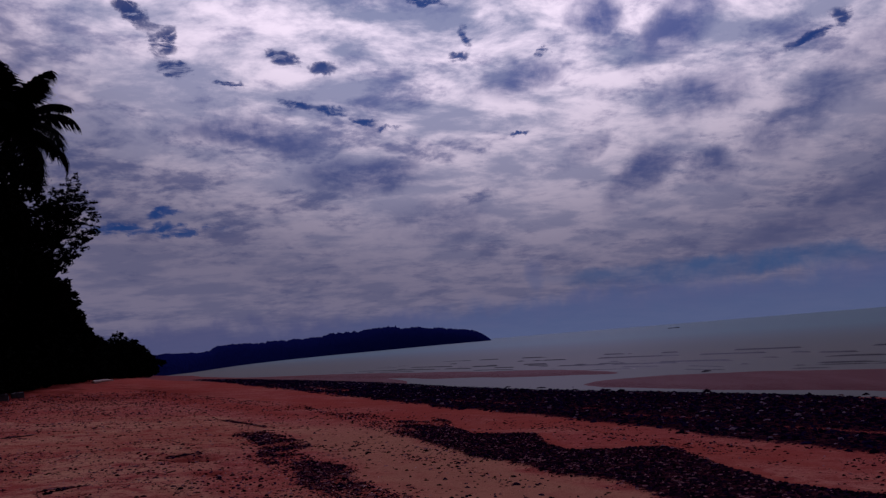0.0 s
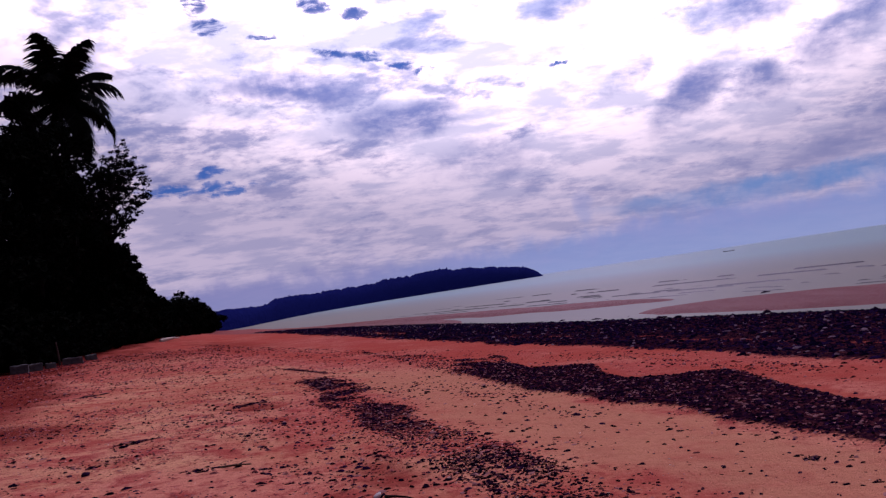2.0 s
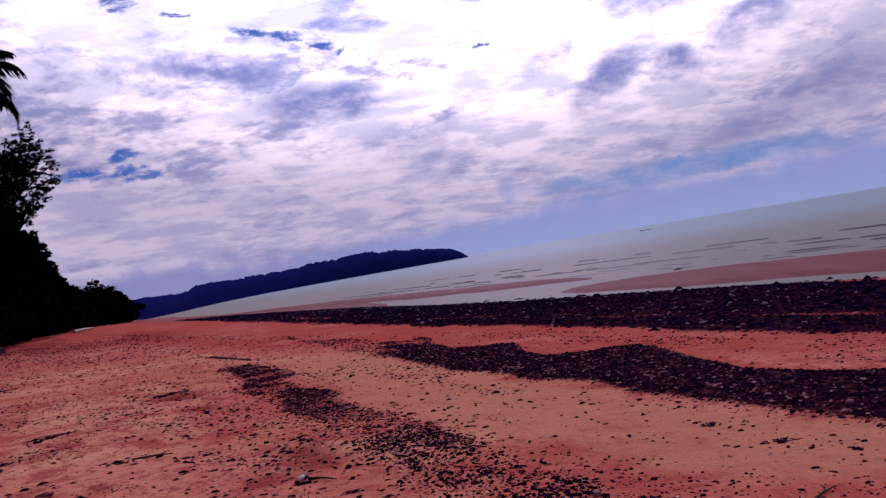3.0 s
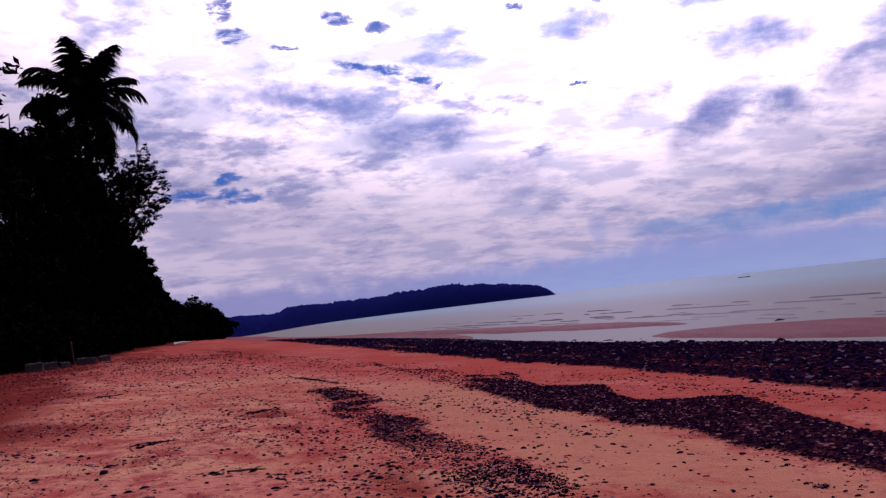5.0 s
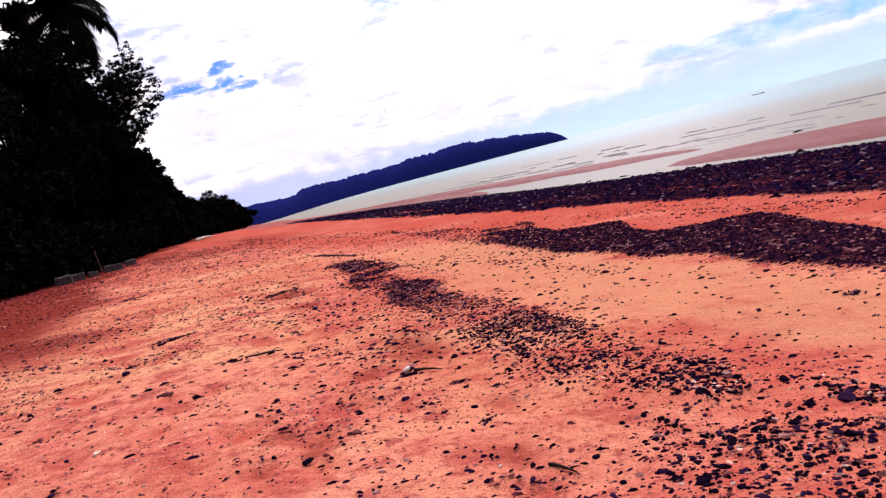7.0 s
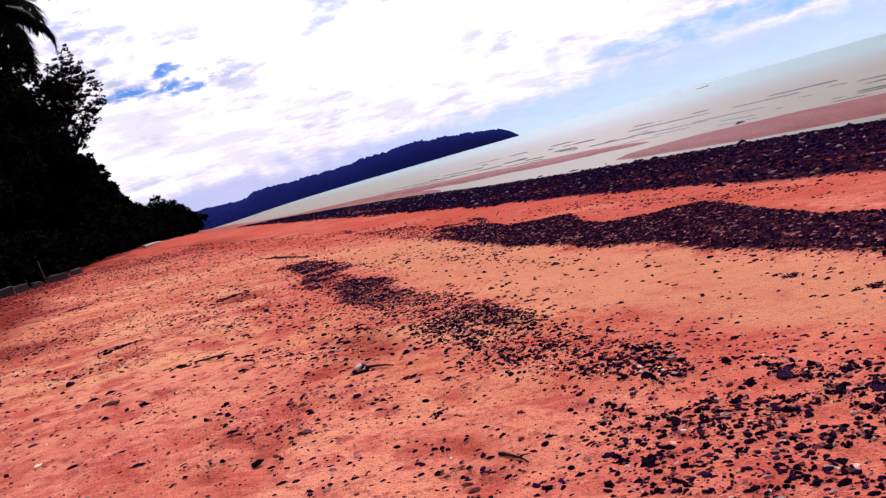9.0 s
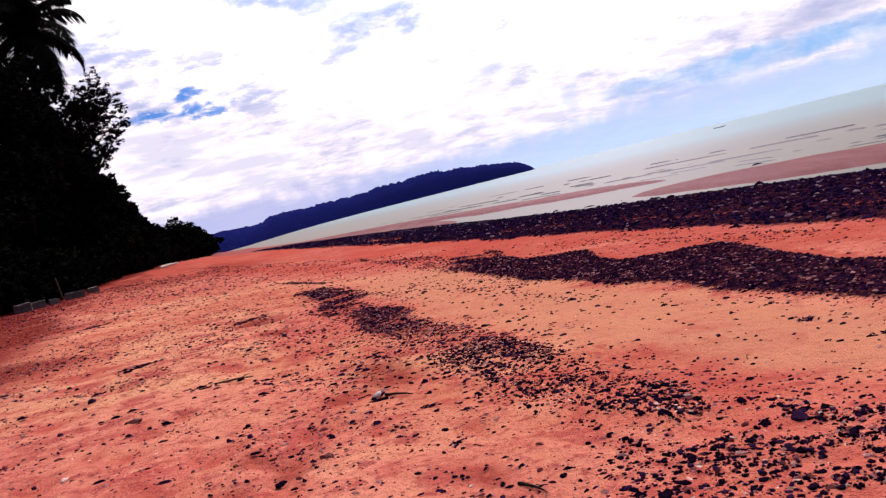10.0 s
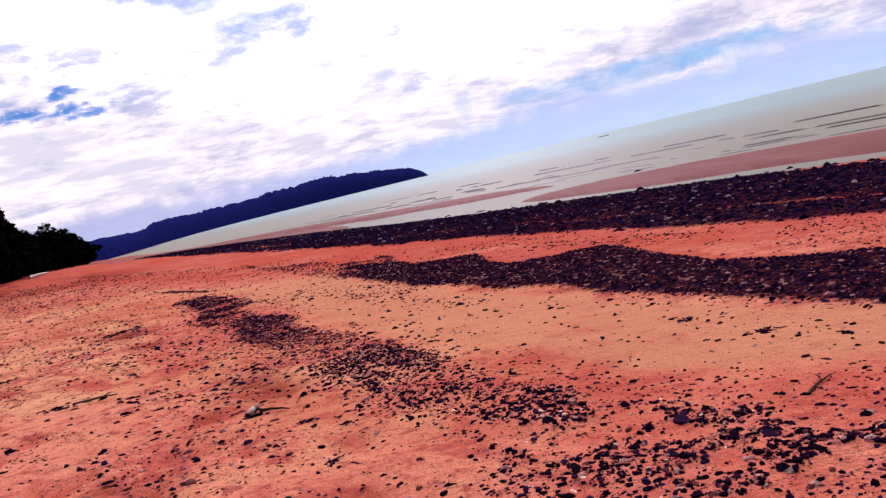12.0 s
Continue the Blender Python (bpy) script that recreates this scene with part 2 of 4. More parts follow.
    h = g.m("ADD", g.m("ADD", g.m("MULTIPLY", small, 0.7), g.m("MULTIPLY", lumpy, 1.1)), g.m("ADD", g.m("MULTIPLY", grain, 0.14), g.m("MULTIPLY", g.ramp(g.voronoi(co, 55), 0.4, 0.1), 0.35)))
    g.link(bump(g, h, 0.9, 0.028, bump(g, streak, 0.6, 0.07)), b.inputs["Normal"])
    return m


def stone_material(name, dark, light, rough=0.75, shares=(0.62, 0.84, 0.95), red=(0.075, 0.022, 0.024), pale=(0.42, 0.24, 0.22)):
    """Broken stone; shares: where the lighter, the red and the pale pieces begin."""
    m, g, b, co = material(name)
    info = g.tree.nodes.new("ShaderNodeObjectInfo").outputs["Random"]
    island = g.tree.nodes.new("ShaderNodeNewGeometry").outputs["Random Per Island"]
    n1 = g.noise(co, 14, 5, 0.65)
    n2 = g.noise(co, 70, 3, 0.6)
    r = g.m("FRACT", g.m("ADD", info, island))
    c = g.mix(g.ramp(n1, 0.35, 0.7), dark, light)
    c = g.mix(g.m("GREATER_THAN", r, shares[0]), c, tuple(2.0 * v for v in light))
    c = g.mix(g.m("GREATER_THAN", r, shares[1]), c, red)
    c = g.mix(g.m("GREATER_THAN", r, shares[2]), c, pale)
    c = g.mix(g.ramp(n2, 0.58, 0.75, 0, 0.4), c, tuple(2.4 * v for v in light))
    g.link(c, b.inputs["Base Color"])
    g.link(g.ramp(n1, 0.3, 0.7, rough - 0.2, rough + 0.1), b.inputs["Roughness"])
    b.inputs["Specular IOR Level"].default_value = 0.0
    g.link(bump(g, g.m("ADD", n1, g.m("MULTIPLY", n2, 0.4)), 0.6, 0.012), b.inputs["Normal"])
    return m


def leaf_material(name, a, c2):
    m, g, b, co = material(name)
    island = g.tree.nodes.new("ShaderNodeNewGeometry").outputs["Random Per Island"]
    n = g.noise(co, 0.9, 3, 0.6)
    c = g.mix(g.ramp(n, 0.3, 0.7), a, c2)
    c = g.mix(g.ramp(island, 0.7, 1.0, 0, 0.5), c, tuple(1.7 * v for v in c2))
    g.link(c, b.inputs["Base Color"])
    b.inputs["Roughness"].default_value = 1.0
    b.inputs["Specular IOR Level"].default_value = 0.0
    return m


def bark_material(name, a, c2, scale=6.0):
    m, g, b, co = material(name)
    x, y, z = g.split(co)
    v = g.xyz(g.m("MULTIPLY", x, 3.0), g.m("MULTIPLY", y, 3.0), z)
    n = g.noise(v, scale, 5, 0.65, 0.6)
    g.link(g.mix(g.ramp(n, 0.35, 0.65), a, c2), b.inputs["Base Color"])
    b.inputs["Roughness"].default_value = 0.9
    b.inputs["Specular IOR Level"].default_value = 0.1
    g.link(bump(g, n, 0.8, 0.03), b.inputs["Normal"])
    return m


def water_material():
    m, g, b, co = material("sea_water")
    x, y = g.split(co)[:2]
    a = radians(33)
    across = g.m("ADD", g.m("MULTIPLY", x, math.cos(a)), g.m("MULTIPLY", y, math.sin(a)))
    along = g.m("ADD", g.m("MULTIPLY", x, -math.sin(a)), g.m("MULTIPLY", y, math.cos(a)))
    v = g.xyz(across, g.m("MULTIPLY", along, 0.22), 0.0)
    n1 = g.noise(v, 0.5, 4, 0.6, 0.4)
    n2 = g.noise(v, 3.2, 4, 0.6, 0.3)
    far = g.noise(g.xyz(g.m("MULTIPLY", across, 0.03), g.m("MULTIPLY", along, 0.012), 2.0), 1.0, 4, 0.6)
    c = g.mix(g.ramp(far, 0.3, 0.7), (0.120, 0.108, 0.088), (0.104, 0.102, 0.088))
    # bluer offshore: horizon haze is painted into the water colour
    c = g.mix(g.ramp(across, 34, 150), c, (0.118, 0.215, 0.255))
    c = g.mix(g.ramp(g.attr("foam"), 0.25, 0.6, 0.0, 0.9), c, (0.55, 0.55, 0.53))
    # shade on the fronts of the wavelets, painted near black
    c = g.mix(g.ramp(g.attr("front_shade"), 0.1, 0.5, 0.0, 0.97), c, (0.006, 0.005, 0.008))
    g.link(c, b.inputs["Base Color"])
    b.inputs["Roughness"].default_value = 0.5
    b.inputs["Specular IOR Level"].default_value = 0.10
    b.inputs["IOR"].default_value = 1.33
    g.link(bump(g, n1, 0.10, 0.05, bump(g, n2, 0.10, 0.02)), b.inputs["Normal"])
    return m


def plain_material(name, a, c2, scale, rough=0.8, depth=0.01):
    m, g, b, co = material(name)
    n = g.noise(co, scale, 5, 0.65)
    n2 = g.noise(co, scale * 6, 3, 0.6)
    c = g.mix(g.ramp(n, 0.35, 0.68), a, c2)
    c = g.mix(g.ramp(n2, 0.55, 0.75, 0, 0.5), c, tuple(0.5 * v for v in a))
    g.link(c, b.inputs["Base Color"])
    b.inputs["Roughness"].default_value = rough
    g.link(bump(g, g.m("ADD", n, g.m("MULTIPLY", n2, 0.4)), 0.6, depth), b.inputs["Normal"])
    return m


SAND = sand_material()
STONE = stone_material("dark_stone", (0.004, 0.002, 0.007), (0.012, 0.0045, 0.016), 0.75, (0.74, 0.94, 0.985))
PALE_STONE = stone_material("pale_coral_stone", (0.27, 0.17, 0.145), (0.34, 0.24, 0.20), 0.85, (0.5, 0.9, 0.97), (0.40, 0.22, 0.18))
BROWN_STONE = stone_material("brown_stone", (0.11, 0.036, 0.040), (0.22, 0.075, 0.075))
WEED = stone_material("dried_weed", (0.004, 0.002, 0.008), (0.012, 0.004, 0.019), 0.85, (0.60, 0.80, 0.915), (0.13, 0.034, 0.042), (0.36, 0.165, 0.165))
# pale lilac share: sky highlights on stone tops, put into the colour
BANK = stone_material("bank_stone", (0.004, 0.002, 0.014), (0.009, 0.004, 0.022), 0.7, (0.66, 0.90, 0.968), (0.06, 0.017, 0.028), (0.24, 0.16, 0.20))
WATER = water_material()
# near-black: the trees' backlit silhouette is put into leaf and bark colours
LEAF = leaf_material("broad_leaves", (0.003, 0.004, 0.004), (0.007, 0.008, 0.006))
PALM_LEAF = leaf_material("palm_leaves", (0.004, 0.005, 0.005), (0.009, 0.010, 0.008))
# blue of the distance haze is put into this leaf colour
HAZED_WOOD = leaf_material("hazed_woodland", (0.006, 0.008, 0.066), (0.011, 0.014, 0.100))
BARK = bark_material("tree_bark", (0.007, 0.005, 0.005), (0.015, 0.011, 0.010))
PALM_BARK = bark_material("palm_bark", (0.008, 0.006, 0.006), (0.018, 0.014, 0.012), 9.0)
DRIFT = bark_material("driftwood", (0.035, 0.020, 0.019), (0.085, 0.05, 0.043), 22.0)
CONCRETE = plain_material("weathered_concrete", (0.035, 0.029, 0.036), (0.075, 0.062, 0.066), 4.0)
# pale colour painted for a sunlit patch of sand
SUNLIT_PATCH = bark_material("sunlit_patch", (0.50, 0.40, 0.33), (0.66, 0.56, 0.48), 9.0)
SHELL = plain_material("shell", (0.58, 0.50, 0.48), (0.78, 0.72, 0.70), 30.0, 0.5, 0.003)


# ---------------------------------------------------------------- shape of the shore
SHORE = radians(33)                              # the sea lies towards u, the beach runs along v
CU, SU = math.cos(SHORE), math.sin(SHORE)
rng = np.random.default_rng(7)


def to_xy(u, v):
    return u * CU - v * SU, u * SU + v * CU


def to_uv(x, y):
    return x * CU + y * SU, -x * SU + y * CU


def smooth(a, b, x):
    t = np.clip((np.asarray(x, float) - a) / (b - a), 0, 1)
    return t * t * (3 - 2 * t)


LATTICE = rng.random((64, 64))


def value_noise(x, y):
    x, y = np.asarray(x, float), np.asarray(y, float)
    i, j = np.floor(x).astype(int), np.floor(y).astype(int)
    f, h = x - i, y - j
    f, h = f * f * (3 - 2 * f), h * h * (3 - 2 * h)
    i0, i1, j0, j1 = i % 64, (i + 1) % 64, j % 64, (j + 1) % 64
    return (LATTICE[i0, j0] * (1 - f) + LATTICE[i1, j0] * f) * (1 - h) + (LATTICE[i0, j1] * (1 - f) + LATTICE[i1, j1] * f) * h


def fbm(x, y, octaves=4):
    total, amp = 0.0, 0.5
    for o in range(octaves):
        total = total + amp * value_noise(x * 2 ** o + 13.7 * o, y * 2 ** o - 7.3 * o)
        amp *= 0.5
    return total / (1 - 0.5 ** octaves)


def curve_in(v):
    """How far the bay bends seaward along the beach."""
    return 0.0016 * np.maximum(0, np.asarray(v, float) - 85) ** 2 * (np.asarray(v, float) < 330) + (np.asarray(v, float) >= 330) * (96 + 1.0 * (np.asarray(v, float) - 330))


def tree_line(v):
    return np.interp(v, (-400, 0, 33, 42, 64, 78, 136, 244, 330), (-8, -5, -3.7, -2.7, 1.1, 4.1, 18, 52, 105)) + 1.0 * np.maximum(0, np.asarray(v, float) - 330)


def ground_height(u, v):
    u, v = np.asarray(u, float), np.asarray(v, float)
    w = u - curve_in(v)
    near = np.interp(w, (-60, -25, -14, 0, 8, 21.6, 22.8, 26.5, 32.0, 36.5, 47, 120), (2.6, 2.2, 1.75, 1.0, 0.55, 0.0, -0.06, -0.06, -0.07, -0.18, -0.7, -3.0))
    t = tree_line(v)
    q = (u - t) / np.maximum(4, curve_in(v) + 31.5 - t)
    far = np.where(q < 1, 1.6 * np.clip(1 - q, 0, 1.5) ** 1.25, np.maximum(-3, -0.15 * (q - 1) * 10))
    k = smooth(25, 85, v)
    h = near * (1 - k) + far * k - 3.2 * smooth(150, 230, v)
    # two low sand bars beyond the runnel, one behind the other along the shore
    wob = (fbm(u * 0.35 + 4, v * 0.22 + 1) - 0.5) * 1.6
    for vs, low, top, ends in (((-20, 8, 14, 20, 24, 26.8), (23.4, 22.9, 22.9, 22.9, 23.2, 24.4), (31.5, 31.4, 31.2, 31.2, 29.9, 25.6), (-60, -40, 25.5, 27.2)),
                               ((28.8, 33.5, 38, 60, 85), (30.2, 29.6, 28.6, 28.6, 28.9), (31.0, 33.4, 34.8, 35.0, 35.0), (28.3, 31, 70, 100))):
        lo, hi = np.interp(v, vs, low), np.interp(v, vs, top)
        h = h + 0.19 * smooth(lo - 0.4, lo + 1.4, w + wob) * (1 - smooth(hi - 1.6, hi + 0.4, w + wob)) * smooth(ends[0], ends[1], v) * (1 - smooth(ends[2], ends[3], v))
    # sand ripples, hollows and the low lip of the weed banks
    d = np.hypot(u - 3, v - 4)
    h = h + (fbm(u * 0.5, v * 0.35) - 0.5) * 0.10 * np.clip(1 - (w - 8) / 14, 0, 1) * (1 - smooth(25, 60, d))
    h = h + (fbm(u * 2.2, v * 2.2) - 0.5) * 0.030 * (1 - smooth(10, 22, d))
    return h


def edged(u, v, lo, hi, soft):
    """1 between two lines along the shore, with ragged edges."""
    wob = (fbm(u * 0.9 + 5, v * 0.6) - 0.5) * 1.2 * soft + (fbm(u * 0.3 + 2, v * 0.35 + 1) - 0.5) * 3.2 * max(0, soft - 0.2)
    return smooth(lo - soft, lo + soft, u + wob) * (1 - smooth(hi - soft, hi + soft, u + wob))


def band(u, v, vs, low, high, soft):
    return edged(u, v, np.interp(v, vs, low), np.interp(v, vs, high), soft)


def stone_bank(u, v):
    """The lower bank of dark stones, by the runnel, with bare red streaks near its landward edge."""
    edge = np.interp(v, (-30, 4, 9, 12.5, 20, 26, 41, 60, 95), (10.5, 10.7, 11.6, 12.5, 13.7, 14.6, 17.2, 19.5, 24)) + 1.7 + (fbm(v * 0.3, u * 0.2 + 4) - 0.5) * 1.6
    gap = 1 - 0.62 * np.exp(-((u - edge) / 0.42) ** 2) * smooth(0.40, 0.54, fbm(u * 0.5 + 5, v * 0.22 + 2))
    return band(u, v, (-30, 4, 9, 12.5, 20, 26, 41, 60, 95), (10.5, 10.7, 11.6, 12.5, 13.7, 14.6, 17.2, 19.5, 24), (18, 18.6, 20.2, 21.4, 22.0, 22.4, 24.2, 25.6, 26.5), 0.5) * (1 - smooth(85, 100, v)) * gap


def weed_bank(u, v):
    """The middle bank of weed and stones, with scalloped upper points."""
    lower = np.interp(v, (-20, 2.3, 3.2, 4.2, 5.6, 6.7, 7.5, 9.0, 10.2, 11.0, 13.2, 18.0, 25.0, 30), (5.1, 5.7, 5.85, 6.1, 6.3, 6.65, 6.45, 6.9, 6.95, 7.2, 7.7, 8.7, 10.6, 11.4))
    upper = np.interp(v, (-20, 2.3, 3.5, 4.5, 5.2, 6.0, 7.0, 8.0, 8.35, 8.8, 9.4, 10.3, 11.7, 12.3, 13.0, 14.5, 17.1, 17.9, 21.6, 23, 30), (7.6, 8.2, 8.1, 7.75, 7.9, 8.3, 8.9, 9.55, 9.6, 8.95, 8.45, 8.75, 9.7, 9.5, 8.95, 9.6, 10.9, 9.9, 10.9, 10.4, 11.6))
    return edged(u, v, lower, upper, 0.16) * (1 - smooth(26, 30, v)) * (1 - 0.75 * smooth(12, 17, v) * smooth(0.56, 0.46, fbm(u * 1.6 + 8, v * 0.45)))


def drift_edge(v):
    """The seaward edge of the upper line, with tongues that point down the beach."""
    return np.interp(v, (-12, 0, 1.8, 2.4, 3.2, 4.4, 5.2, 6.2, 7.0, 7.4, 8.2, 9.6, 10.0, 10.5, 12.2, 13.4, 14.0, 15.2, 17.0, 19.0), (4.9, 4.3, 3.65, 3.45, 3.4, 3.6, 3.75, 3.85, 4.10, 4.15, 4.2, 4.45, 4.7, 4.85, 4.95, 5.1, 5.75, 6.05, 6.1, 6.15))


def drift_line(u, v):
    """The broken upper line of stones and weed: a dense seaward edge, thin and patchy up the beach."""
    hi = drift_edge(v)
    lo = np.interp(v, (-12, 0, 1.5, 2.4, 3.4, 4.2, 5.1, 6.7, 8.4, 10.2, 14.2, 19), (0.8, 1.1, 1.5, 2.05, 2.5, 2.6, 2.9, 3.1, 3.45, 3.75, 4.6, 5.6))
    b = edged(u, v, lo, hi, 0.20) * (1 - smooth(17, 19.5, v))
    core = edged(u, v, hi - np.interp(v, (2, 3.3, 5.4, 7.8, 9.0, 11, 15, 19), (1.0, 0.80, 0.78, 0.62, 0.85, 1.0, 1.0, 0.7)), hi, 0.12)
    clump = smooth(0.44, 0.56, fbm(u * 2.2 + 3, v * 1.5 + 9, 4))
    streak = np.exp(-((u - 6.85 - 0.02 * (v - 21)) / 0.13) ** 2) * smooth(19.2, 20, v) * (1 - smooth(23.2, 24.5, v))
    near = 1 - smooth(3.2, 5.0, v)
    clump = clump * (1 - near) + near * smooth(0.45, 0.56, fbm(u * 2.6 + 3, v * 2.6 + 9, 4))
    clump = np.maximum(clump, 0.55 * smooth(4.5, 6, v) * (1 - smooth(9.5, 11, v)))
    return np.maximum(b * (0.12 - 0.07 * near + (0.40 + 0.15 * near) * clump) + (1 - smooth(16, 19, v)) * core * (0.50 - 0.34 * near + (0.50 + 0.34 * near) * clump) * np.interp(v, (1.5, 3.5, 6, 9, 12), (0.46, 0.66, 0.52, 0.62, 0.80)), 0.9 * streak)


def tan_zone(u, v):
    """Smooth pale sand between the upper line of stones and the middle bank."""
    low = np.interp(v, (-12, 0, 1.5, 2.4, 3.4, 4.7, 6, 8.6, 11, 14, 19.5), (5.2, 4.9, 4.3, 3.8, 3.6, 3.9, 4.2, 4.4, 4.9, 5.5, 7.0))
    high = np.interp(v, (-20, 2.3, 4.3, 6.5, 8.5, 11.8, 16.5, 19.4), (5.0, 5.6, 5.9, 6.0, 6.5, 7.1, 8.4, 9.1))
    wob = (fbm(u * 0.7, v * 0.5 + 3) - 0.5) * 1.0
    return smooth(low - 0.25, low + 0.5, u + wob) * (1 - smooth(high - 0.15, high + 0.3, u + wob)) * (1 - smooth(14, 22, v))


def add_mesh(name, verts, faces, mat, smooth_faces=False):
    me = bpy.data.meshes.new(name)
    me.from_pydata([tuple(p) for p in verts], [], [tuple(f) for f in faces])
    me.materials.append(mat)
    if smooth_faces:
        me.polygons.foreach_set("use_smooth", [True] * len(me.polygons))
    me.update()
    return me


def part(name, me, parent, label=""):
    ob = new(name, me)
    ob.parent = parent
    if label:
        tagged(ob, label)
    return ob


def grow(start, step, ratio, stop):
    out, x = [], start
    while abs(x) < stop:
        step *= ratio
        x += step
        out.append(x)
    return out


def build_ground():
    us = np.concatenate([grow(-8, -0.25, 1.16, 4300)[::-1], np.arange(-8, 12, 0.10), np.arange(12, 32, 0.2), grow(32, 0.3, 1.16, 4300)])
    vs = np.concatenate([grow(0, -0.25, 1.18, 4300)[::-1], np.arange(0, 9, 0.07), np.arange(9, 30, 0.15), np.arange(30, 110, 0.7), grow(110, 0.9, 1.12, 4300)])
    uu, vv = np.meshgrid(us, vs, indexing="ij")
    h = ground_height(uu, vv)
    # shallow hollows and footprints in the dry sand
    in_hollow = np.zeros_like(uu)
    steps = random.Random(31)
    prints = [(steps.uniform(-2.5, 2.3), 2.4 + 9 * steps.random(), steps.uniform(.07, .15), steps.uniform(.02, .05)) for _ in range(70)]
    pits = ((3.30, 14.5, 0.45, 0.10), (3.6, 13.9, 0.30, 0.05), (2.6, 6.25, 0.30, 0.05), (1.95, 5.95, 0.16, 0.035), (1.10, 4.67, 0.11, 0.045), (0.97, 4.95, 0.12, 0.03),
            (1.04, 4.42, 0.10, 0.03), (0.70, 4.40, 0.11, 0.03), (1.83, 3.36, 0.13, 0.02), (2.7, 6.8, 0.25, 0.03), (0.4, 3.9, 0.12, 0.03), (3.0, 11.5, 0.3, 0.03))
    in_pit = np.zeros_like(uu)
    for hu, hv, r, d in (*prints, *pits):
        e = np.exp(-(((uu - hu) / r) ** 2 + ((vv - hv) / (1.6 * r)) ** 2))
        h = h - d * e
        in_hollow = np.maximum(in_hollow, e)
        if (hu, hv, r, d) in pits:
            in_pit = np.maximum(in_pit, e)
    cover = np.clip(1.3 * stone_bank(uu, vv) * (1 - 0.45 * smooth(18, 45, vv)) + weed_bank(uu, vv) * 0.95 + drift_line(uu, vv) * (0.14 + 0.44 * smooth(4.5, 9, vv)), 0, 1)
    h = h + 0.05 * weed_bank(uu, vv) + 0.05 * stone_bank(uu, vv) + 0.02 * drift_line(uu, vv)
    w = uu - curve_in(vv)
    wet = smooth(20.8, 22.3, w) * (1 - smooth(60, 110, vv) * 0.4)
    red = smooth(8.0, 9.5, w) * (0.35 + 0.6 * smooth(0.40, 0.60, fbm(uu * 0.6 + 1, vv * 0.25 + 8))) + 0.45 * smooth(0.52, 0.66, fbm(uu * 0.5, vv * 0.22 + 4)) * (1 - smooth(5, 8, w))
    # redder inside the hollows and footprints
    red = np.maximum(red, 0.8 * in_hollow)
    # redder sand near right, partly painted for the lens's darker corner
    red = np.maximum(red, 0.62 * smooth(0.8, 2.6, uu) * (1 - smooth(4.6, 6.0, uu)) * (1 - smooth(4.5, 9, vv)) * (0.4 + 0.6 * smooth(0.40, 0.58, fbm(uu * 0.9 + 2, vv * 0.9))))
    red = np.maximum(red, 0.8 * smooth(0.15, 0.6, drift_line(uu, vv)) * smooth(5, 8, vv))
    red = np.maximum(red, 0.85 * np.clip(weed_bank(uu - 0.35, vv) + weed_bank(uu, vv), 0, 1))
    red = np.maximum(red, 0.9 * smooth(30, 60, vv) * (0.55 + 0.45 * fbm(uu * 0.3, vv * 0.12)))
    red = red * (1 - 0.85 * tan_zone(uu, vv))
    t = tree_line(vv)
    # dark red strip along the trees, painted for their shade on the sand
    dark_red = (1 - smooth(2.8, 5.2, uu - t + (fbm(uu * 0.6, vv * 0.4) - 0.5) * 4)) * smooth(9, 16, vv)
    dark_red = np.maximum(dark_red, smooth(34, 60, vv) * 0.6 * smooth(0.42, 0.60, fbm(uu * 0.5 + 4, vv * 0.10)) * (1 - smooth(11, 16, w)))
    # darker inside the listed pits
    dark_red = np.maximum(dark_red, 0.5 * smooth(0.25, 0.9, in_pit + (fbm(uu * 5, vv * 5) - 0.5) * 0.6))
    # drier, paler sand in broad patches up the beach and between the two upper lines
    pale = (0.25 + 0.75 * smooth(0.36, 0.56, fbm(uu * 0.35 + 9, vv * 0.16 + 2, 3))) * (1 - smooth(7.0, 8.6, w)) * smooth(1.5, 6.0, vv + 0.6 * np.maximum(0, -uu)) * (1 - 0.6 * smooth(24, 45, vv))
    pale = pale * (1 - dark_red)
    x, y = to_xy(uu, vv)
    n, k = uu.shape
    verts = np.stack([x, y, h], -1).reshape(-1, 3)
    i, j = np.meshgrid(np.arange(n - 1), np.arange(k - 1), indexing="ij")
    q = (i * k + j).reshape(-1)
    faces = np.stack([q, q + k, q + k + 1, q + 1], -1)
    me = bpy.data.meshes.new("ground")
    me.from_pydata(verts.tolist(), [], faces.tolist())
    me.materials.append(SAND)
    me.polygons.foreach_set("use_smooth", [True] * len(me.polygons))
    for name, values in (("cover", cover), ("wet", wet), ("red", red), ("dark_red", dark_red), ("pale", pale), ("tan", tan_zone(uu, vv))):
        at = me.attributes.new(name, "FLOAT", "POINT")
        at.data.foreach_set("value", np.clip(values, 0, 1).reshape(-1).astype(np.float32))
    me.update()
    tagged(new("ground", me), "orange-red sand beach with wet sand by the sea", "beach", kind="structure")


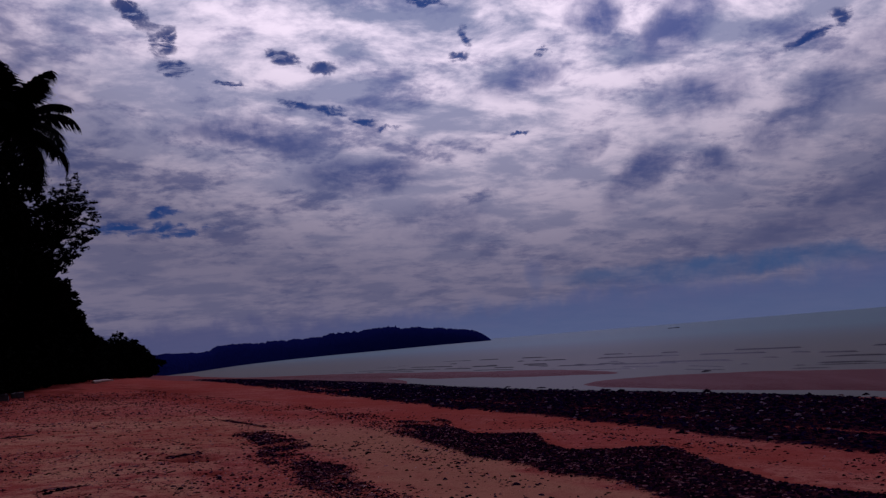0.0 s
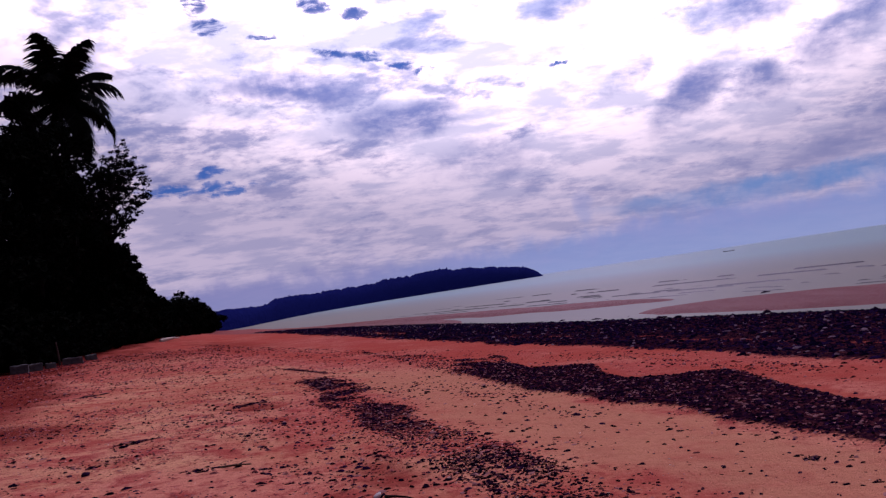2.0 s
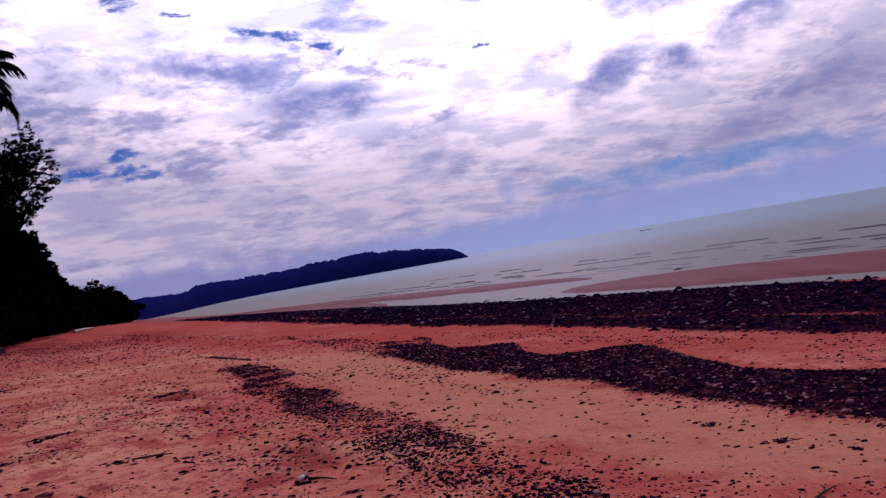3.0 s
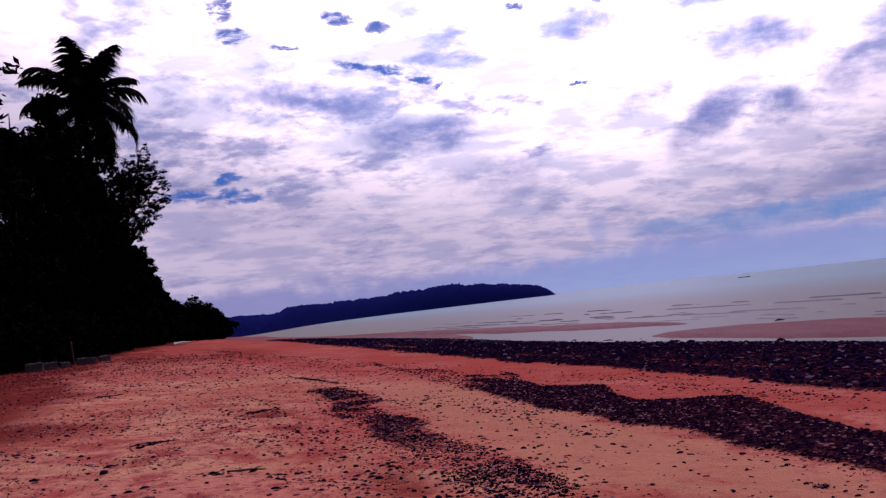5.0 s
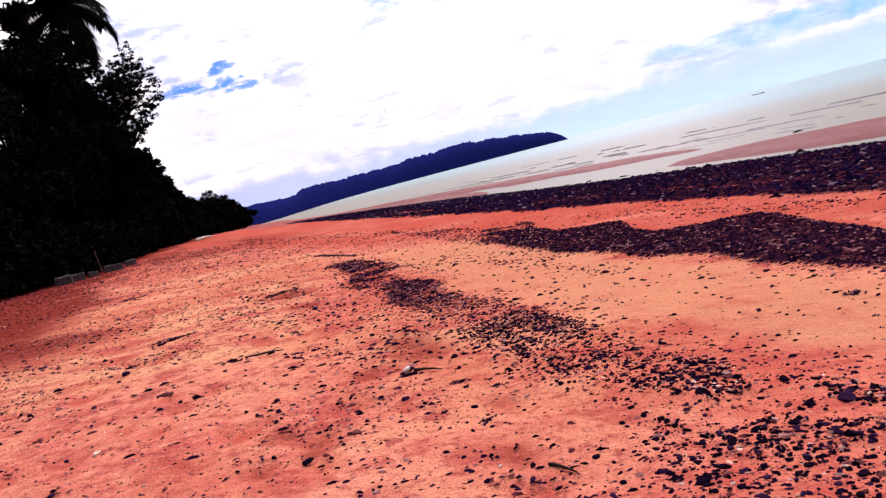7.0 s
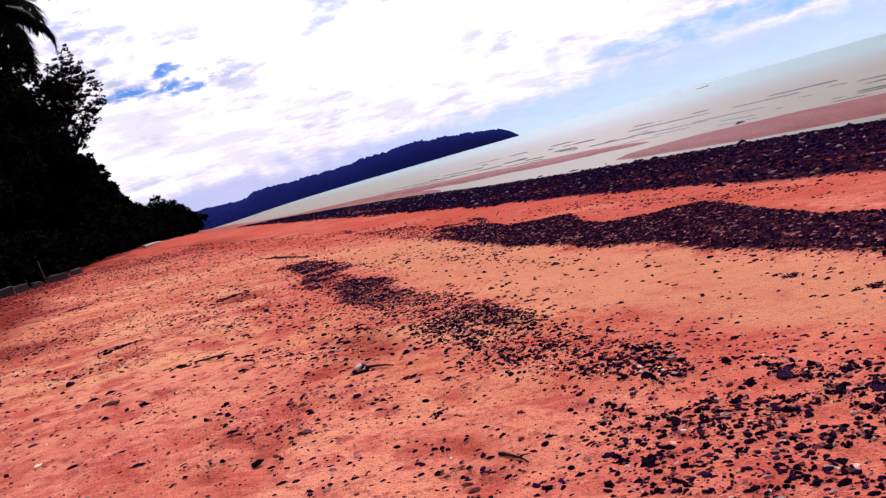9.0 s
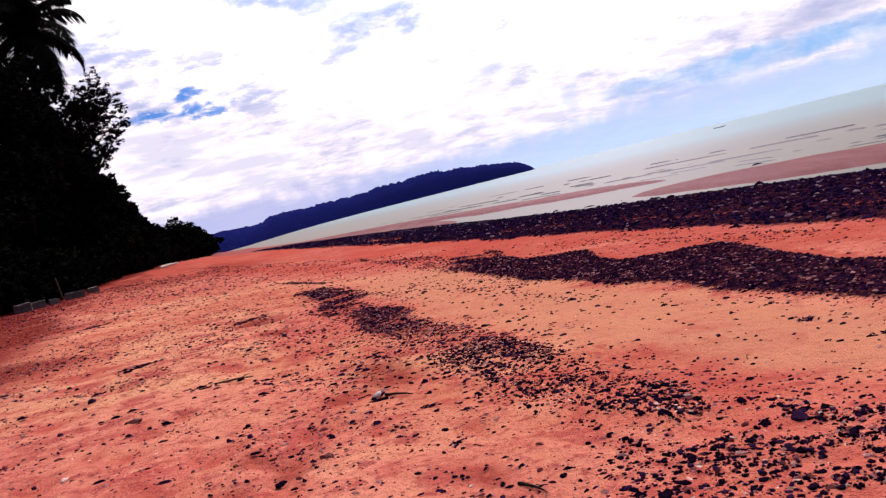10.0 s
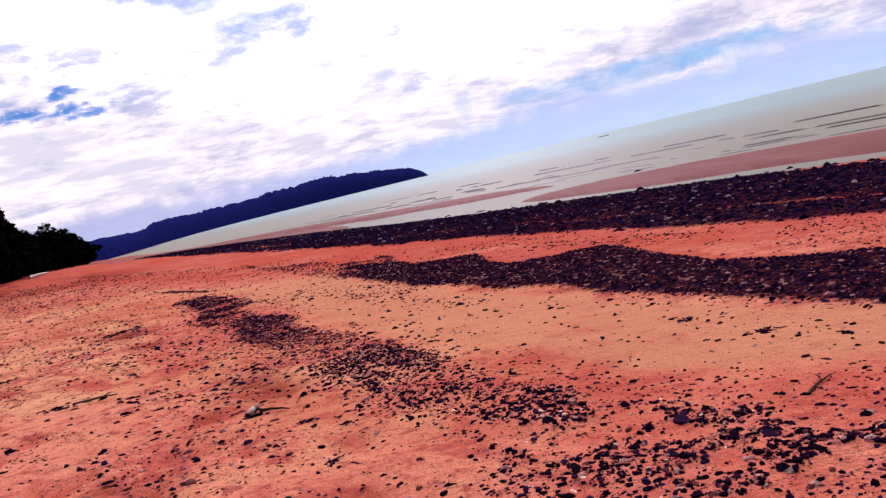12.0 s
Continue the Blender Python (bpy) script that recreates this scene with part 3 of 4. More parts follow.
def build_sea():
    us = np.concatenate([np.arange(14, 28, 2.0), np.arange(28, 56, 0.06), grow(56, 0.2, 1.12, 4300)])
    vs = np.concatenate([grow(-10, -0.6, 1.18, 4300)[::-1], np.arange(-10, 75, 0.25), grow(75, 0.4, 1.10, 4300)])
    uu, vv = np.meshgrid(us, vs, indexing="ij")
    # small breaking wavelets that run along the shore
    z = np.zeros_like(uu)
    front_shade, foam = np.zeros_like(uu), np.zeros_like(uu)
    for k, (c, hgt) in enumerate(((32.8, 0.04), (34.2, 0.05), (35.8, 0.07), (37.8, 0.08), (40.5, 0.08), (44.5, 0.09), (51.0, 0.10))):
        line = c + 1.9 * smooth(24, 31, vv) + (fbm(vv * 0.05 + 3 * k, vv * 0.0 + k, 2) - 0.5) * 3.0
        on = smooth(0.47, 0.58, fbm(vv * 0.36 + 11 * k, uu * 0 + 5.5 * k, 3)) * smooth(100, 60, vv)
        d = uu - line
        z += hgt * on * np.where(d < 0, np.exp(-(d / 0.10) ** 2), np.exp(-(d / 0.20) ** 2))
        # painted dark band just shoreward of each crest, for its shaded front
        front_shade = np.maximum(front_shade, on * np.exp(-((d + 0.08) / (0.026 + 0.0012 * c)) ** 2))
        foam = np.maximum(foam, smooth(0.44, 0.56, fbm(vv * 0.9 + 5 * k, uu * 1.5, 3)) * on * np.exp(-((d - 0.24) / 0.13) ** 2))
    z[uu < 32] = 0
    x, y = to_xy(uu + curve_in(vv) * (uu > 27), vv)
    n, k = uu.shape
    i, j = np.meshgrid(np.arange(n - 1), np.arange(k - 1), indexing="ij")
    q = (i * k + j).reshape(-1)
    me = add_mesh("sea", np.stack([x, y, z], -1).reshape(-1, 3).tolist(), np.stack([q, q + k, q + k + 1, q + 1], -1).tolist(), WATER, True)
    for name, values in (("front_shade", front_shade), ("foam", foam)):
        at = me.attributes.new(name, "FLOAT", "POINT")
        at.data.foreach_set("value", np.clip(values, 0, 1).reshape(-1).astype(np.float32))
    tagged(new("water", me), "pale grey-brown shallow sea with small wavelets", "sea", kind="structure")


build_ground()
build_sea()


# ---------------------------------------------------------------- headland across the bay
def build_headland():
    az = np.array((-21.6, -20.4, -18.8, -17.6, -16.9, -14.3, -12.3, -10.3, -8.5, -5.5, -4.0, -1.4, 1.2, 2.3, 3.0, 3.45, 3.6))
    dist = np.array((185, 190, 208, 235, 255, 340, 400, 460, 520, 600, 650, 770, 880, 930, 965, 985, 1000))
    top = np.array((0.80, 0.86, 0.78, 0.80, 1.15, 1.12, 1.12, 1.12, 1.36, 1.42, 1.50, 1.25, 0.92, 0.76, 0.40, 0.05, -0.1))
    a = np.linspace(-21.6, 3.6, 1200)
    d = np.interp(a, az, dist)
    crest = np.interp(a, az, top)
    run = np.concatenate([[0], np.cumsum(np.hypot(np.diff(d), np.diff(np.radians(a)) * d[1:]))])
    rows = []
    depth = (0, 3, 7, 12, 20, 32, 48, 70, 100)
    share = (0.0, 0.35, 0.58, 0.72, 0.86, 0.97, 1.0, 0.6, -0.1)
    for s, f in zip(depth, share):
        dd = d + s * (0.25 + d / 700)
        peak = 2.4 + np.tan(np.radians(crest)) * (d + 48 * (0.25 + d / 700))
        bumps = (fbm(run / 34 + s * 0.3, s * 0.11 + 0 * a, 4) - 0.5) * 0.20 + (fbm(run / 7, s * 0.4 + 0 * a, 4) - 0.5) * 0.19
        h = -0.2 + np.maximum(0, peak) * f * (1 + bumps * min(1, 3 * abs(f)))
        rows.append(np.stack([dd * np.sin(np.radians(a)), dd * np.cos(np.radians(a)), h], -1))
    n, k = len(rows), len(a)
    verts = np.concatenate(rows)
    faces = [(i * k + j, i * k + j + 1, (i + 1) * k + j + 1, (i + 1) * k + j) for i in range(n - 1) for j in range(k - 1)]
    root = tagged(new("headland"), "low wooded headland across the bay, coloured a dark haze blue", "headland", kind="structure")
    part("woodland", add_mesh("woodland", verts.tolist(), faces, HAZED_WOOD, True), root)


build_headland()


# ---------------------------------------------------------------- trees
def tube(verts, faces, pts, radii, sides=7):
    base = len(verts)
    for i, (p, r) in enumerate(zip(pts, radii)):
        d = (Vector(pts[min(i + 1, len(pts) - 1)]) - Vector(pts[max(i - 1, 0)])).normalized()
        a = d.orthogonal().normalized()
        b = d.cross(a)
        for s in range(sides):
            t = 2 * math.pi * s / sides
            verts.append(tuple(Vector(p) + (a * math.cos(t) + b * math.sin(t)) * r))
    for i in range(len(pts) - 1):
        for s in range(sides):
            q = base + i * sides + s
            w = base + i * sides + (s + 1) % sides
            faces.append((q, w, w + sides, q + sides))


def leaves(verts, faces, centre, radius, count, size, r, squash=0.8):
    """A clump of small folded leaves round a twig's end."""
    for _ in range(count):
        d = Vector((r.gauss(0, 1), r.gauss(0, 1), r.gauss(0, 1) * squash))
        d = d.normalized() * radius * r.random() ** 0.45
        p = Vector(centre) + Vector((d.x, d.y, d.z * squash))
        a = Vector((r.gauss(0, 1), r.gauss(0, 1), r.gauss(0, 0.6))).normalized()
        b = a.orthogonal().normalized()
        b.rotate(Matrix.Rotation(r.random() * 6.28, 3, a))
        s = size * r.uniform(0.6, 1.3)
        q = len(verts)
        verts.extend(tuple(v) for v in (p - a * s, p + b * s * 0.45, p + a * s, p - b * s * 0.45))
        faces.append((q, q + 1, q + 2, q + 3))


def leafy_tree(name, az, dist, height, spread, low, label, seed, count=5200, size=0.22, tufts=(), limbs=9):
    """Trunk, limbs and a crown of leaf clumps; low is the height of the crown's foot; tufts: distance sideways, height and radius of boughs that stand out."""
    r = random.Random(seed)
    x, y = dist * math.sin(radians(az)), dist * math.cos(radians(az))
    u, v = to_uv(x, y)
    z = float(ground_height(u, v))
    root = tagged(new(name), label, "shrub" if name == "shrub" else "tree")
    root.matrix_world = pose(x, y, z - 0.05)
    wv, wf, lv, lf = [], [], [], []
    trunk_top = max(0.5, low + 0.35 * (height - low))
    bend = Vector((0, r.uniform(-0.3, 0.3), 0))
    pts = [Vector((0, 0, 0)) + bend * (t ** 2) + Vector((r.uniform(-.08, .08), r.uniform(-.08, .08), trunk_top * t)) for t in (0, .2, .4, .6, .8, 1)]
    thick = 0.018 * height + 0.06
    tube(wv, wf, pts, [thick * (1.25 - 0.7 * i / 5) for i in range(6)])
    clumps = []
    ends = []
    for i in range(limbs):
        a = 2 * math.pi * (i + r.uniform(-.3, .3)) / limbs
        up = r.uniform(0.25, 1.0)
        tip = Vector((math.cos(a) * spread * r.uniform(.55, .95) * math.sqrt(max(0.05, 1.1 - up * up)), math.sin(a) * spread * r.uniform(.55, .95) * math.sqrt(max(0.05, 1.1 - up * up)), low + (height - low) * up * 0.92)) + bend
        ends.append(tip)
    ends.append(Vector((0, 0, height * 0.95)) + bend)
    for tip in ends:
        start = pts[r.choice((2, 3, 4, 5))]
        mid = start.lerp(tip, 0.5) + Vector((0, 0, 0.12 * (tip - start).length))
        tube(wv, wf, [start, start.lerp(mid, .5), mid, mid.lerp(tip, .6), tip], [thick * k for k in (.5, .42, .3, .2, .08)], 5)
        for k in range(5):
            p = mid.lerp(tip, r.uniform(0.25, 1.1)) + Vector((r.gauss(0, 1), r.gauss(0, 1), r.gauss(0, .7))) * spread * 0.16
            tube(wv, wf, [mid.lerp(tip, .45), p], [thick * .12, thick * .04], 4)
            clumps.append((p, spread * r.uniform(.16, .30)))
    for across, up, rad in tufts:
        tip = Vector((across * math.cos(radians(az)), -across * math.sin(radians(az)), up))
        start = pts[r.choice((3, 4, 5))]
        mid = start.lerp(tip, 0.55) + Vector((0, 0, 0.06 * (tip - start).length))
        tube(wv, wf, [start, mid, tip], [thick * k for k in (.45, .3, .10)], 5)
        for k in range(7):
            p = tip + Vector((r.gauss(0, .5), r.gauss(0, .5), r.gauss(0, .4))) * rad
            tube(wv, wf, [mid.lerp(tip, .6), p], [thick * .12, thick * .04], 4)
            clumps.append((p, rad * r.uniform(.40, .65)))
    # clumps that fill the body of the crown
    for _ in range(limbs * 4):
        d = Vector((r.gauss(0, 1), r.gauss(0, 1), r.gauss(0, 1))).normalized() * r.random() ** 0.4
        p = Vector((d.x * spread * .8, d.y * spread * .8, low + (height - low) * (0.5 + 0.45 * d.z))) + bend
        clumps.append((p, spread * r.uniform(.18, .30)))
    if low < 0.5:
        for i in range(16):
            a = 2 * math.pi * i / 16
            clumps.append((Vector((math.cos(a) * spread * r.uniform(.3, .85), math.sin(a) * spread * r.uniform(.3, .85), r.uniform(.3, 1.3))), spread * r.uniform(.16, .24)))
    if low >= 1.0 and name == "beach_tree":
        for i in range(18):          # leaf clumps added to hide the trunk in the dark mass
            a = r.uniform(0, 6.28)
            clumps.append((Vector((math.cos(a) * spread * r.uniform(.02, .2), math.sin(a) * spread * r.uniform(.02, .2), 0.4 + (low + 2.5) * i / 17)), spread * r.uniform(.16, .24)))
    total = sum(c[1] ** 2 for c in clumps)
    for p, c in clumps:
        leaves(lv, lf, p, c, max(12, int(count * c * c / total)), size, r)
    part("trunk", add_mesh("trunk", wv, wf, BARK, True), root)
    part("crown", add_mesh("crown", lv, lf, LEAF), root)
    return root


def open_tree(az, dist, tips, label, seed):
    """A trunk with long bent limbs to the tips (distance sideways, height), each with side twigs that end in small loose tufts."""
    r = random.Random(seed)
    x, y = dist * math.sin(radians(az)), dist * math.cos(radians(az))
    root = tagged(new("beach_tree"), label, "tree")
    root.matrix_world = pose(x, y, float(ground_height(*to_uv(x, y))) - 0.05)
    aside = Vector((math.cos(radians(az)), -math.sin(radians(az)), 0))
    back = Vector((math.sin(radians(az)), math.cos(radians(az)), 0))
    wv, wf, lv, lf = [], [], [], []
    pts = [aside * (0.25 * math.sin(t * 4)) + Vector((0, 0, 14.5 * t)) for t in (0, .2, .4, .6, .8, 1)]
    tube(wv, wf, pts, [0.36, 0.30, 0.27, 0.24, 0.20, 0.12], 9)
    for across, up in tips:
        tip = aside * across + back * r.gauss(0, 0.9) + Vector((0, 0, up))
        start = pts[5].lerp(pts[3], r.random()) if up > 15 else pts[4].lerp(pts[3], r.random())
        mid = start.lerp(tip, 0.5) + Vector((0, 0, r.uniform(-.05, .12) * (tip - start).length)) + back * r.gauss(0, .3)
        limb = [start, start.lerp(mid, .5), mid, mid.lerp(tip, .5) + Vector((0, 0, r.uniform(-.1, .2))), tip]
        tube(wv, wf, limb, [.13, .10, .075, .05, .02], 6)
        reach = (tip - start).length
        for _ in range(int(6 + 5.4 * reach)):
            t = 1.2 + 2.8 * r.random() ** 0.8
            foot = limb[min(3, int(t))].lerp(limb[min(3, int(t)) + 1], t - min(3, int(t)))
            out = (aside * r.gauss(.25, 1) + back * r.gauss(0, .8) + Vector((0, 0, r.gauss(.35, .8)))).normalized()
            end = foot + out * r.uniform(.35, 1.0)
            tube(wv, wf, [foot, foot.lerp(end, .55) + Vector((0, 0, .06)), end], [.030, .022, .012], 4)
            leaves(lv, lf, end, r.uniform(.18, .38), r.randint(14, 34), 0.14, r, 0.7)
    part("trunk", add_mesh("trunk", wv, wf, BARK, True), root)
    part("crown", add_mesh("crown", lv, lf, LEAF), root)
    return root


def palm(az, dist, height, label, seed, crown=4.4, lean=1.2):
    r = random.Random(seed)
    x, y = dist * math.sin(radians(az)), dist * math.cos(radians(az))
    z = float(ground_height(*to_uv(x, y)))
    root = tagged(new("coconut_palm"), label, "palm tree")
    root.matrix_world = pose(x, y, z - 0.05)
    wv, wf = [], []
    pts = [Vector((-lean * (1 - (i / 14) ** 1.5), 0.3 * math.sin(i * .3), height * i / 14)) for i in range(15)]
    tube(wv, wf, pts, [0.24 - 0.10 * i / 14 + (0.12 if i == 0 else 0) for i in range(15)], 10)
    part("trunk", add_mesh("trunk", wv, wf, PALM_BARK, True), root)
    hub = pts[-1]
    for i in range(22):
        a = i * 2.39996 + r.uniform(-.2, .2)
        rise = 1.30 - 1.95 * (i / 21) + r.uniform(-.1, .1)       # radians above level at the foot
        length = crown * r.uniform(.85, 1.1)
        droop = r.uniform(1.0, 1.5) + 0.7 * (i / 21)
        fv, ff, spine, p, ang = [], [], [], Vector(hub), rise
        n = 18
        for s in range(n + 1):
            spine.append(Vector(p))
            step = length / n
            ang = rise - droop * (s / n) ** 2.0
            p = p + Vector((math.cos(a) * math.cos(ang), math.sin(a) * math.cos(ang), math.sin(ang))) * step
        tube(fv, ff, spine, [0.05 * (1 - .85 * s / n) for s in range(n + 1)], 4)
        side = Vector((-math.sin(a), math.cos(a), 0))
        for s in range(2, n * 4):
            t = s / (n * 4)
            k = min(n - 1, int(t * n))
            base = spine[k].lerp(spine[k + 1], t * n - k)
            fwd = (spine[k + 1] - spine[k]).normalized()
            ll = (1.15 * math.sin(math.pi * (0.12 + 0.80 * t)) + .1) * r.uniform(.8, 1.15) * crown / 4.4
            for sg in (-1, 1):
                d = (side * sg * 0.8 + fwd * 0.55 + Vector((0, 0, -0.25 - 0.35 * r.random()))).normalized()
                e1 = base + d * ll * .55
                e2 = base + d * ll + Vector((0, 0, -.22 * ll))
                w = fwd * 0.11
                q = len(fv)
                fv.extend(tuple(c) for c in (base - w, base + w, e1 + w * .9, e1 - w * .9, e2))
                ff.extend(((q, q + 1, q + 2, q + 3), (q + 3, q + 2, q + 4)))
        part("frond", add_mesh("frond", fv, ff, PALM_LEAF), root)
    nv, nf = [], []
    for i in range(7):
        a = i * 0.9
        c = hub + Vector((math.cos(a) * .28, math.sin(a) * .28, -.32 - .08 * (i % 2)))
        for ring, (dz, rr) in enumerate(((-.16, .02), (-.1, .1), (0, .13), (.1, .1), (.16, .02))):
            for s in range(6):
                nv.append((c.x + rr * math.cos(s * 1.047), c.y + rr * math.sin(s * 1.047), c.z + dz))
        for ring in range(4):
            for s in range(6):
                q = i * 30 + ring * 6
                nf.append((q + s, q + (s + 1) % 6, q + 6 + (s + 1) % 6, q + 6 + s))
    part("coconuts", add_mesh("coconuts", nv, nf, PALM_LEAF, True), root, "bunch of green coconuts")
    return root


palm(-29.95, 84, 26.0, "tall coconut palm with drooping fronds above dark trees", 3, crown=7.9)
TALL = "tall dark broad-leaved tree at the edge of the beach"
open_tree(-28.6, 84, ((3.1, 21.0), (4.1, 19.7), (4.8, 18.5), (5.3, 17.2), (5.2, 16.1), (3.9, 15.6), (2.6, 18.0), (1.4, 20.4), (1.3, 16.6), (2.9, 16.6), (3.6, 17.9), (0.2, 18.2), (2.3, 19.6), (0.6, 15.2), (3.2, 12.8), (2.1, 12.4), (1.5, 14.0)),
          "broad-leaved tree with open twiggy branches beside the palm", 11)
leafy_tree("beach_tree", -30.2, 78, 23.5, 4.4, 3.0, TALL, 12, 15000, 0.28)
leafy_tree("beach_tree", -32.6, 70, 21.8, 4.4, 2.0, TALL, 18, 18000, 0.28)
leafy_tree("beach_tree", -34.9, 64, 20.0, 4.6, 2.0, TALL, 19, 18000, 0.28)
leafy_tree("beach_tree", -37.4, 58, 17.0, 4.6, 2.0, TALL, 13, 10000, 0.28)
leafy_tree("beach_tree", -41.0, 52, 14.0, 5.0, 1.5, TALL, 14, 10000, 0.28)
leafy_tree("beach_tree", -47.0, 46, 18.0, 5.4, 3.0, "tall tree with leafy boughs hanging over the beach", 15, 7000, 0.30, tufts=((8.6, 15.6, 1.6), (7.9, 13.4, 1.2), (6.0, 14.5, 1.8)))
leafy_tree("beach_tree", -52.0, 42, 14.0, 5.5, 2.0, TALL, 16, 7000, 0.28)
leafy_tree("beach_tree", -30.6, 92, 20.0, 4.4, 1.0, TALL, 17, 9000, 0.30)
leafy_tree("beach_tree", -28.9, 88, 15.6, 2.9, 1.0, TALL, 20, 8000, 0.26)
SHRUB = "dense dark shrub at the foot of the trees"
for k, (a, d, h, s) in enumerate(((-47, 41, 6, 3.6), (-43.0, 45, 6.5, 3.8), (-39.6, 52, 7, 3.8), (-39.0, 56, 7.5, 3.8), (-37.4, 64, 8, 3.9), (-35.0, 74, 8.5, 4.0), (-30.4, 80, 8.5, 4.0), (-28.8, 86, 8.0, 3.6), (-27.7, 92, 7.2, 2.9), (-26.9, 96, 8.4, 3.2),
                                  (-37.5, 62, 4, 2.6), (-35.2, 69, 4.5, 2.8), (-33.0, 77, 4.5, 2.9), (-30.0, 81, 4.5, 2.9), (-28.7, 86, 4.5, 2.9), (-27.6, 91, 4.5, 2.8), (-27.7, 94, 12.0, 3.3), (-26.7, 100, 9.4, 3.0), (-28.9, 90, 13.2, 3.4),
                                  (-38.0, 60, 10, 4.2), (-36.6, 68, 11, 4.4), (-33.0, 78, 12, 4.6), (-31.0, 88, 12, 4.4),
                                  (-27.5, 90, 10.4, 3.0), (-26.9, 95, 8.6, 3.0), (-26.4, 100, 8.0, 2.5), (-27.9, 88, 4.0, 3.0), (-27.3, 91, 4.0, 3.0), (-26.8, 96, 3.8, 2.6), (-26.4, 104, 3.6, 2.4), (-30.3, 78, 6.5, 2.8), (-29.5, 81, 6.0, 2.8), (-28.9, 85, 12.0, 3.2))):
    leafy_tree("shrub", a, d, h, s, 0.1, SHRUB, 40 + k, 7500, 0.30, limbs=8)
for k in range(15):
    bv = 42 + 2.9 * k
    bu = float(tree_line(bv)) - (5.4 if bv < 64 else 4.4)
    bx, by = to_xy(bu, bv)
    leafy_tree("shrub", math.degrees(math.atan2(bx, by)), math.hypot(bx, by), 4.6 + 0.9 * (k % 3), 2.7, 0.1, SHRUB, 160 + k, 5000, 0.30, limbs=7)
for k in range(15):
    bv = 38 + 2.7 * k
    bu = float(np.interp(bv, (38, 45.5, 47.8, 52.4, 58.7, 66, 76), (-4.0, -1.6, -0.4, 1.4, 3.5, 5.2, 8.3))) - 2.5
    bx, by = to_xy(bu, bv)
    leafy_tree("shrub", math.degrees(math.atan2(bx, by)), math.hypot(bx, by), 2.7 + 0.5 * (k % 3), 1.9, 0.1, "low dark shrub behind the broken sea wall", 190 + k, 4200, 0.24, limbs=6)
for k, (a, d, h, s) in enumerate(((-26.2, 116, 5.8, 4.5), (-25.0, 124, 5.8, 4.6), (-23.8, 132, 6.5, 4.2), (-22.9, 140, 5.6, 3.2), (-22.0, 146, 4.4, 2.8), (-25.6, 112, 4.0, 3.2), (-24.4, 120, 4.0, 3.2), (-23.3, 128, 4.0, 3.2), (-22.3, 136, 3.6, 3.0))):
    leafy_tree("beach_tree", a, d, h, s, 0.1, "small dark tree along the far beach", 60 + k, 5200, 0.34, limbs=8)


# ---------------------------------------------------------------- stones, weed and drift on the sand
def lump(r, flat=0.5, detail=1):
    """An irregular stone of unit size, lying on z = 0."""
    bm = bmesh.new()
    bmesh.ops.create_icosphere(bm, subdivisions=detail, radius=0.5)
    o = Vector((r.uniform(0, 50), r.uniform(0, 50), r.uniform(0, 50)))
    sx, sy = r.uniform(.75, 1.25), r.uniform(.6, 1.0)
    for v in bm.verts:
        k = 1 + 0.55 * noise.noise(v.co * 2.6 + o) + 0.3 * noise.noise(v.co * 6 + o)
        v.co = Vector((v.co.x * k * sx, v.co.y * k * sy, max(-0.12, v.co.z * k * flat)))
    me = bpy.data.meshes.new("stone")
    bm.to_mesh(me)
    bm.free()
    return me


shape_random = random.Random(5)
LUMPS = [lump(shape_random, shape_random.uniform(.55, .95), 1) for _ in range(10)]
LUMP_DATA = []
for me in LUMPS:
    co = np.empty(len(me.vertices) * 3)
    me.vertices.foreach_get("co", co)
    tri = np.empty(len(me.polygons) * 3, int)
    me.polygons.foreach_get("vertices", tri)
    LUMP_DATA.append((co.reshape(-1, 3), tri.reshape(-1, 3)))
# low flat fragments for the strewn pieces: a ring of six points, a smaller raised ring and a top
FLAKES = []
for _ in range(7):
    ring = [(math.cos(a) * shape_random.uniform(.38, .62), math.sin(a) * shape_random.uniform(.24, .46), -.05) for a in (0.1, 1.1, 2.1, 3.2, 4.2, 5.2)]
    up = [(x * .72 + shape_random.uniform(-.05, .05), y * .72, shape_random.uniform(.12, .24)) for x, y, z in ring[::2]]
    co = np.array(ring + up + [(shape_random.uniform(-.1, .1), shape_random.uniform(-.06, .06), shape_random.uniform(.22, .36))])
    tri = np.array(((0, 1, 6), (1, 7, 6), (1, 2, 7), (2, 3, 7), (3, 8, 7), (3, 4, 8), (4, 5, 8), (5, 6, 8), (5, 0, 6), (6, 7, 9), (7, 8, 9), (8, 6, 9)))
    FLAKES.append((co, tri))


